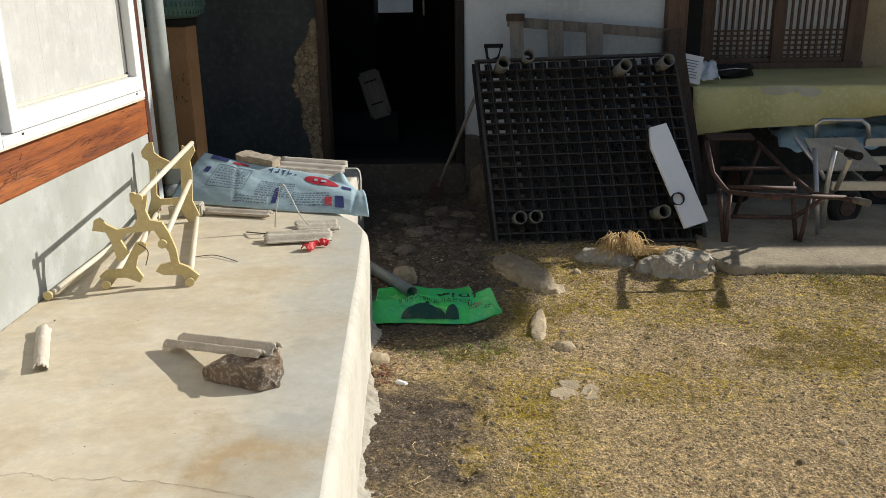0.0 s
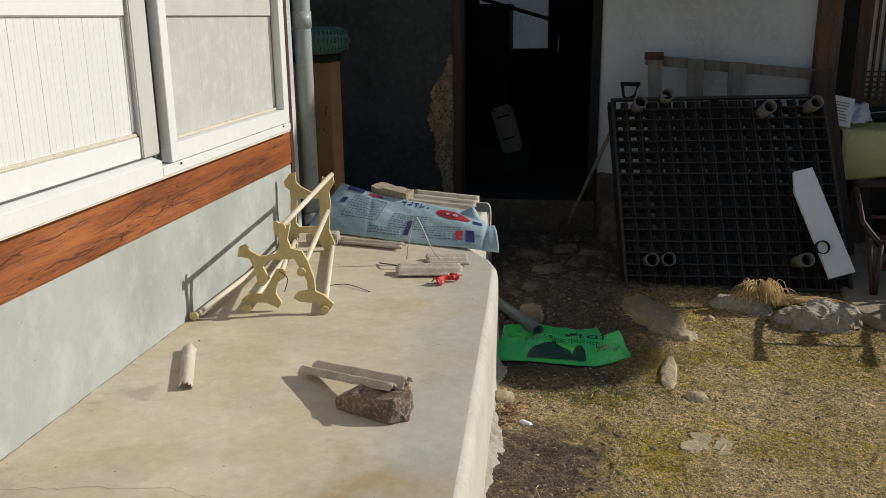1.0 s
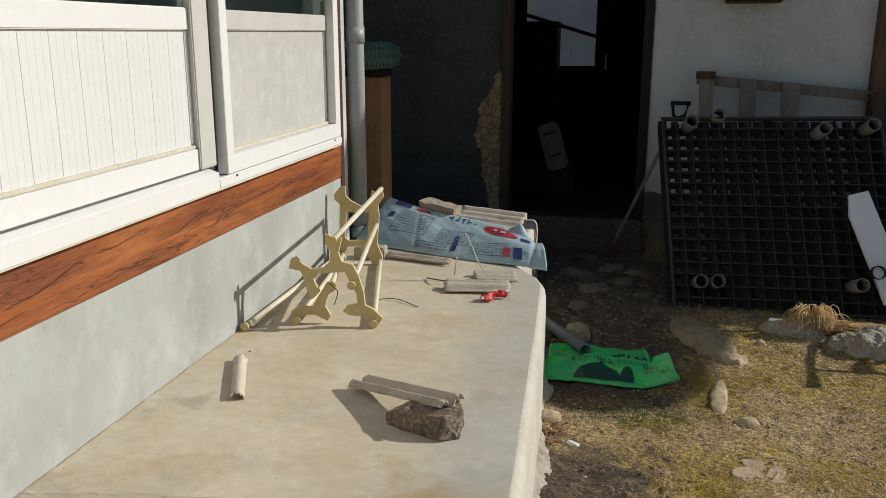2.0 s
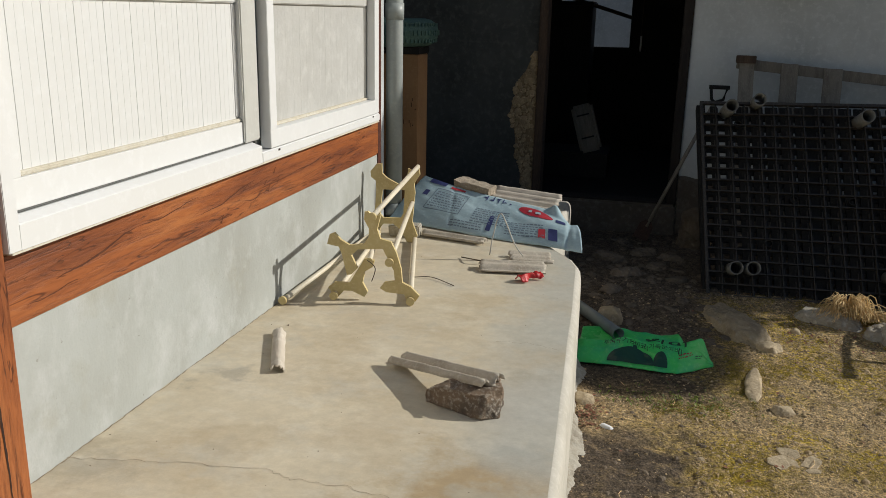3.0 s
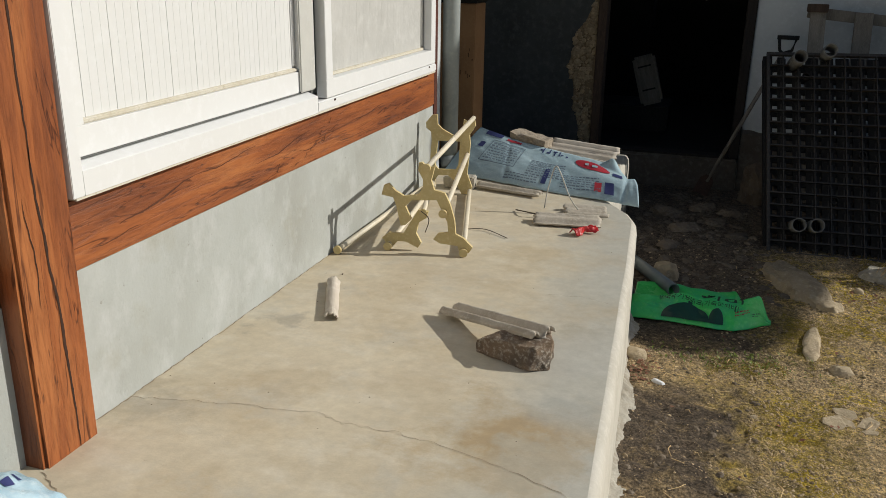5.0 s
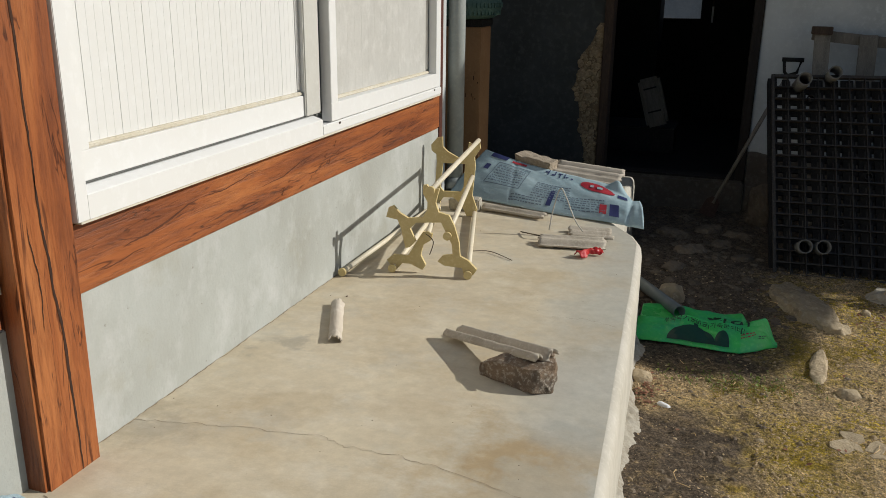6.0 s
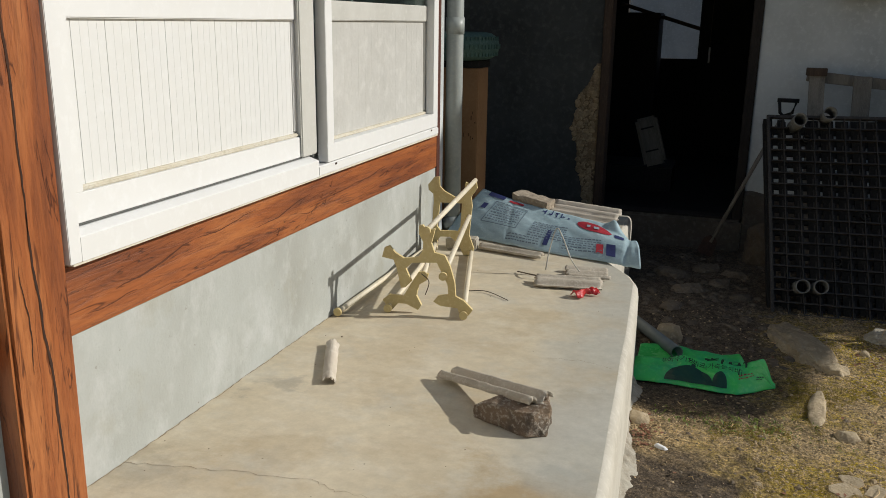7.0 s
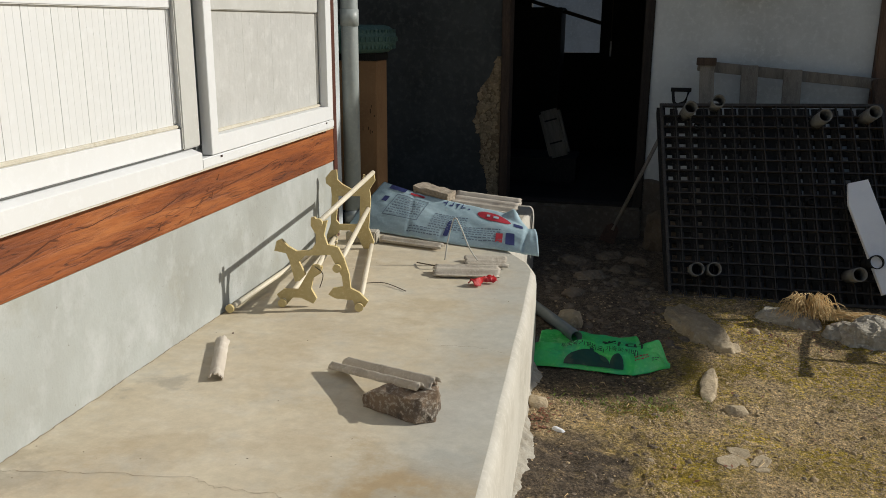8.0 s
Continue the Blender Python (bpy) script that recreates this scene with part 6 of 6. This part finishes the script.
# ---- mud patch, shed contents, awning ----
m0, m1 = Vector((1.906, 5.180, 1.251)), Vector((2.230, 5.180, 1.256))
mb = thing("meter_box", "dark metal box high on the plaster wall", "meter box")
part("case", box((m0.x, 5.09, m0.z), (m1.x, 5.199, m0.z + 0.32), 0.006), M_DARKWOOD, mb)
part("rim", box((m0.x - 0.008, 5.08, m0.z + 0.012), (m1.x + 0.008, 5.0895, m0.z + 0.31), 0.003), M_BLACK, mb)
hs = thing("hanging_tag", "thin pale strip hanging on a cord by the shed window", "tag")
part("strip", box((1.075, 8.100, 0.721), Vector((1.075, 8.100, 0.721)) + Vector((0.018, 0.004, 0.15)), 0.001), M_PAPER, hs)
part("cord", tube([Vector((1.075, 8.100, 0.721)) + Vector((0.009, 0.002, 0.15)), Vector((1.075, 8.100, 0.721)) + Vector((0.012, 0.002, 1.86))], 0.003, 6), M_TWIG, hs)
bm = bmesh.new()
rnd = random.Random(31)
for k in range(520):
    z = rnd.uniform(-0.3, 0.80)
    t = (z + 0.3) / 1.1
    wide = (0.075 + 0.095 * math.exp(-((t - 0.62) / 0.24) ** 2)) * (1 - max(t - 0.82, 0) * 4)
    wide = max(wide, 0.03) * (1 + 0.3 * noise.noise(Vector((z * 6, 0, 0))))
    x = 0.495 - wide * rnd.random() ** 0.8
    s = rnd.uniform(0.005, 0.018) if k % 4 else rnd.uniform(0.014, 0.028)
    r = rock(s, 0.011, s * rnd.uniform(0.7, 1.2), k, 0.3, 1)
    bmesh.ops.translate(r, vec=(x, YB + 0.001 - rnd.uniform(0, 0.007), z), verts=r.verts[:])
    me = bpy.data.meshes.new("tmp")
    r.to_mesh(me)
    r.free()
    bm.from_mesh(me)
back_pts = []
for k in range(40):
    t = k / 39
    wide = (0.075 + 0.095 * math.exp(-((t - 0.62) / 0.24) ** 2)) * (1 - max(t - 0.82, 0) * 4)
    back_pts.append((0.497 - max(wide, 0.03) * (1 + 0.35 * noise.noise(Vector((t * 9, 0, 0))) + 0.2 * noise.noise(Vector((t * 30, 4, 0)))), -0.32 + 1.14 * t))
pl = prism(back_pts + [(0.497, 0.82), (0.497, -0.32)], 0.01, "y")
bmesh.ops.translate(pl, vec=(0, YB - 0.002, 0), verts=pl.verts[:])
mud = single("mud_plaster", bm, M_MUD, "crumbling straw-coloured mud plaster beside the door", "mud plaster", kind="stuff")
# Backing colour holds the shade of the gaps between lumps.
part("backing", pl, surface("mud_gap_shade", (0.25, 0.185, 0.11), (0.17, 0.125, 0.075), (0.31, 0.24, 0.15), 12, 60, 0.95, 0.5), mud, "mud backing darkened to read as shade between the lumps")
case_ob = thing("plastic_case", "pale worn plastic case standing in the dark shed", "case")
part("body", box((-0.085, -0.05, -0.19), (0.085, 0.05, 0.19), 0.02), M_OLDWOOD, case_ob)
for z in (-0.08, 0.1):
    part("strap", box((-0.05, -0.0535, z), (0.05, -0.0512, z + 0.012), 0.001), M_BLACK, case_ob, "dark strap")
case_ob.matrix_basis = Matrix.Translation((0.770, 6.200, 0.192)) @ pose(0, 0, 0, -6, -17, 0)
# Coloured black so the crate sinks into the unlit interior.
single("shed_crate", box((0.35, 6.15, -0.2), (0.95, 6.6, 0.0), 0.01), M_BLACK, "dark crate under the case", "crate")

# No awning is known here; the sheet only casts the rounded yard shadow.
added_awning = thing("awning", "unseen dark sheet added to shade the yard beside the porch", "awning")
pts = [(5.1, 6.0), (5.1, 4.42), (5.35, 4.28), (5.8, 4.26), (6.05, 4.36), (6.2, 4.6), (6.3, 5.2), (6.35, 6.0)]
bm = prism(pts, 0.02)
bmesh.ops.translate(bm, vec=(0, 0, 2.2), verts=bm.verts[:])
part("sheet", bm, M_ROOFING, added_awning)
for x in (5.3, 6.1):
    part("bracket", tube([(x, 5.99, 1.7), (x, 4.9, 2.19)], 0.015, 8), M_RUST, added_awning)

# ---- grit, pebbles, moss tufts and rubble ----


def scatter(name, count, region, size, seed, material, label, category, squash=0.6, keep=None, skew=2.2):
    """Many small faceted lumps lying on the earth, as one mesh."""
    rnd = random.Random(seed)
    verts, faces = [], []
    base = [(1, 0, 0), (0.5, 0.87, 0), (-0.5, 0.87, 0), (-1, 0, 0), (-0.5, -0.87, 0), (0.5, -0.87, 0), (0.1, 0.05, 1)]
    for _ in range(count):
        x, y = rnd.uniform(region[0], region[1]), rnd.uniform(region[2], region[3])
        if x < porch_edge(y) + 0.04 and y < 3.3 or (keep and not keep(x, y, rnd)):
            continue
        s = size[0] * (size[1] / size[0]) ** (rnd.random() ** skew)
        a, z = rnd.uniform(0, 6.28), ground_height(x, y) - s * 0.12
        n = len(verts)
        el = rnd.uniform(0.6, 1.0)
        for bx, by, bz in base:
            bx, by = bx * rnd.uniform(0.75, 1.15), by * el * rnd.uniform(0.75, 1.15)
            verts.append((x + s * (bx * math.cos(a) - by * math.sin(a)), y + s * (bx * math.sin(a) + by * math.cos(a)), z + s * bz * squash))
        top = n + 6
        mids = []
        for k in range(6):
            p, q = verts[n + k], verts[top]
            verts.append((p[0] * 0.45 + q[0] * 0.55, p[1] * 0.45 + q[1] * 0.55, p[2] * 0.2 + q[2] * 0.8 + s * 0.05 * rnd.random()))
        for k in range(6):
            m0, m1 = n + 7 + k, n + 7 + (k + 1) % 6
            faces.append((n + k, n + (k + 1) % 6, m1, m0))
            faces.append((m0, m1, top))
    me = bpy.data.meshes.new(name)
    me.from_pydata(verts, [], faces)
    me.materials.append(material)
    return tagged(new(name, me), label, category, kind="stuff")


def moss_share(x, y):
    return noise.noise(Vector((x * 2.2, y * 2.2, 21))) + 0.35 * noise.noise(Vector((x * 7, y * 7, 2)))


def gravel_share(x, y, r):
    if x < 1.78 and y > 2.6:
        return r.random() < 0.12
    share = 1 - 0.75 * min(max(2.2 * moss_share(x, y), 0), 1)
    if x < 1.55 and y < 2.4:
        share *= 0.15
    return r.random() < share


scatter("gravel", 60000, (1.05, 3.9, 1.0, 4.0), (0.0024, 0.0105), 1, M_PEBBLE, "fine grit strewn over the earth", "gravel", 0.5, gravel_share, 1.6)
scatter("fine_gravel", 46000, (1.1, 2.9, 1.2, 2.7), (0.0010, 0.0042), 8, M_PEBBLE, "sand-fine grit between the pebbles", "gravel", 0.5, gravel_share)
scatter("pebbles", 260, (1.05, 4.2, 1.0, 4.1), (0.007, 0.022), 2, M_PEBBLE, "loose pebbles on the earth", "pebbles")
scatter("earth_clods", 3000, (1.05, 4.2, 1.0, 4.0), (0.004, 0.02), 3, M_CLOD, "dark crumbs of damp earth", "clods", 0.5,
        lambda x, y, r: x < 1.65 + 0.2 * noise.noise(Vector((x * 3, y * 3, 4))) or r.random() < 0.03)
scatter("rubble", 900, (0.9, 1.75, 3.2, 5.15), (0.008, 0.045), 4, M_CLOD, "dark rubble in the shaded corner", "rubble", 0.32)
# moss: crowded short shoots, thickest where the cushions are
rnd = random.Random(5)
verts, faces = [], []
while len(faces) < 260000:
    x, y = rnd.uniform(1.4, 4.2), rnd.uniform(1.2, 4.0)
    if not ((x > 1.7 or y < 2.6) and (y > 2.15 + 0.2 * noise.noise(Vector((x * 2, y * 2, 1))) or x < 1.9)):
        continue
    m = moss_share(x, y) + (0.25 if 1.58 < x < 1.8 and y < 2.35 else -0.5 if x < 1.56 and y < 2.35 else 0.0) + 0.32 * noise.noise(Vector((x * 26, y * 26, 6))) + 0.38 * noise.noise(Vector((x * 12, y * 12, 9)))
    if m < 0.08 or rnd.random() > 0.25 + 2.2 * m:
        continue
    z, s = ground_height(x, y) - 0.001, rnd.uniform(0.0014, 0.0034) * (1 + 0.5 * (y > 2.4))
    for _ in range(3):
        a, tilt = rnd.uniform(0, 6.28), rnd.uniform(0.3, 1.3)
        c, d = math.cos(a), math.sin(a)
        px, py = x + rnd.gauss(0, 0.005), y + rnd.gauss(0, 0.005)
        n = len(verts)
        verts += [(px - d * s * 0.45, py + c * s * 0.45, z), (px + d * s * 0.45, py - c * s * 0.45, z), (px + c * s * tilt, py + d * s * tilt, z + s * 0.75)]
        faces.append((n, n + 1, n + 2))
me = bpy.data.meshes.new("moss")
me.from_pydata(verts, [], faces)
me.materials.append(surface("moss_shoot", (0.36, 0.265, 0.03), (0.26, 0.215, 0.032), (0.44, 0.31, 0.05), 7, 60, 0.95, 0.0, island=0.4))
tagged(new("moss", me), "yellow-green moss cushions", "moss", kind="stuff")
# dry leaves, most along the kerb
bm = bmesh.new()
rnd = random.Random(52)
for k in range(330):
    if k >= 260:
        x, y = rnd.gauss(1.16, 0.025), rnd.gauss(2.40, 0.06)
    elif k < 170:
        x, y = rnd.uniform(2.0, 3.9), 3.46 + rnd.gauss(0, 0.05) + (0.2 * rnd.random() if k % 3 == 0 else 0)
    else:
        x, y = rnd.uniform(1.2, 3.6), rnd.uniform(1.6, 3.9)
    a, L, w = rnd.uniform(0, 6.28), rnd.uniform(0.008, 0.022), rnd.uniform(0.004, 0.009)
    b = Vector((x, y, ground_height(x, y) + 0.004))
    d, s = Vector((math.cos(a), math.sin(a), rnd.uniform(-0.1, 0.5))), Vector((-math.sin(a), math.cos(a), rnd.uniform(-0.3, 0.3)))
    bm.faces.new([bm.verts.new(p) for p in (b, b + d * L * 0.5 + s * w, b + d * L, b + d * L * 0.5 - s * w)])
single("dry_leaves", bm, M_LEAF, "scattered red-brown dry leaf scraps", "leaves", kind="stuff")
# small weeds
bm = bmesh.new()
rnd = random.Random(19)
for k in range(420):
    if k < 300:
        x, y = rnd.gauss(1.52, 0.14), rnd.gauss(2.58, 0.06)
    else:
        x, y = rnd.gauss(3.35, 0.12), rnd.gauss(3.42, 0.03)
    z = ground_height(x, y)
    a, L, w = rnd.uniform(0, 6.28), rnd.uniform(0.008, 0.022), rnd.uniform(0.002, 0.005)
    d, s = Vector((math.cos(a), math.sin(a), 0)), Vector((-math.sin(a), math.cos(a), 0))
    b = Vector((x, y, z))
    m = b + d * L * 0.5 + Vector((0, 0, L * 0.5))
    t = b + d * L + Vector((0, 0, L * rnd.uniform(0.3, 0.8)))
    bm.faces.new([bm.verts.new(p) for p in (b, m - s * w, t, m + s * w)])
single("weeds", bm, M_WEED, "low green weeds in the earth", "weeds", kind="stuff")
bm = bmesh.new()
for k in range(110):
    x, y = rnd.uniform(1.2, 3.8), rnd.uniform(1.4, 3.9)
    z, a, L = ground_height(x, y) + 0.006, rnd.uniform(0, 6.28), rnd.uniform(0.02, 0.08)
    tube_into(bm, [(x, y, z), (x + L * 0.5 * math.cos(a), y + L * 0.5 * math.sin(a), z + 0.006), (x + L * math.cos(a + 0.3), y + L * math.sin(a + 0.3), z)], 0.0012, 4, cap=False)
single("straw_litter", bm, M_STRAW, "stray straw stalks on the earth", "straw", kind="stuff")
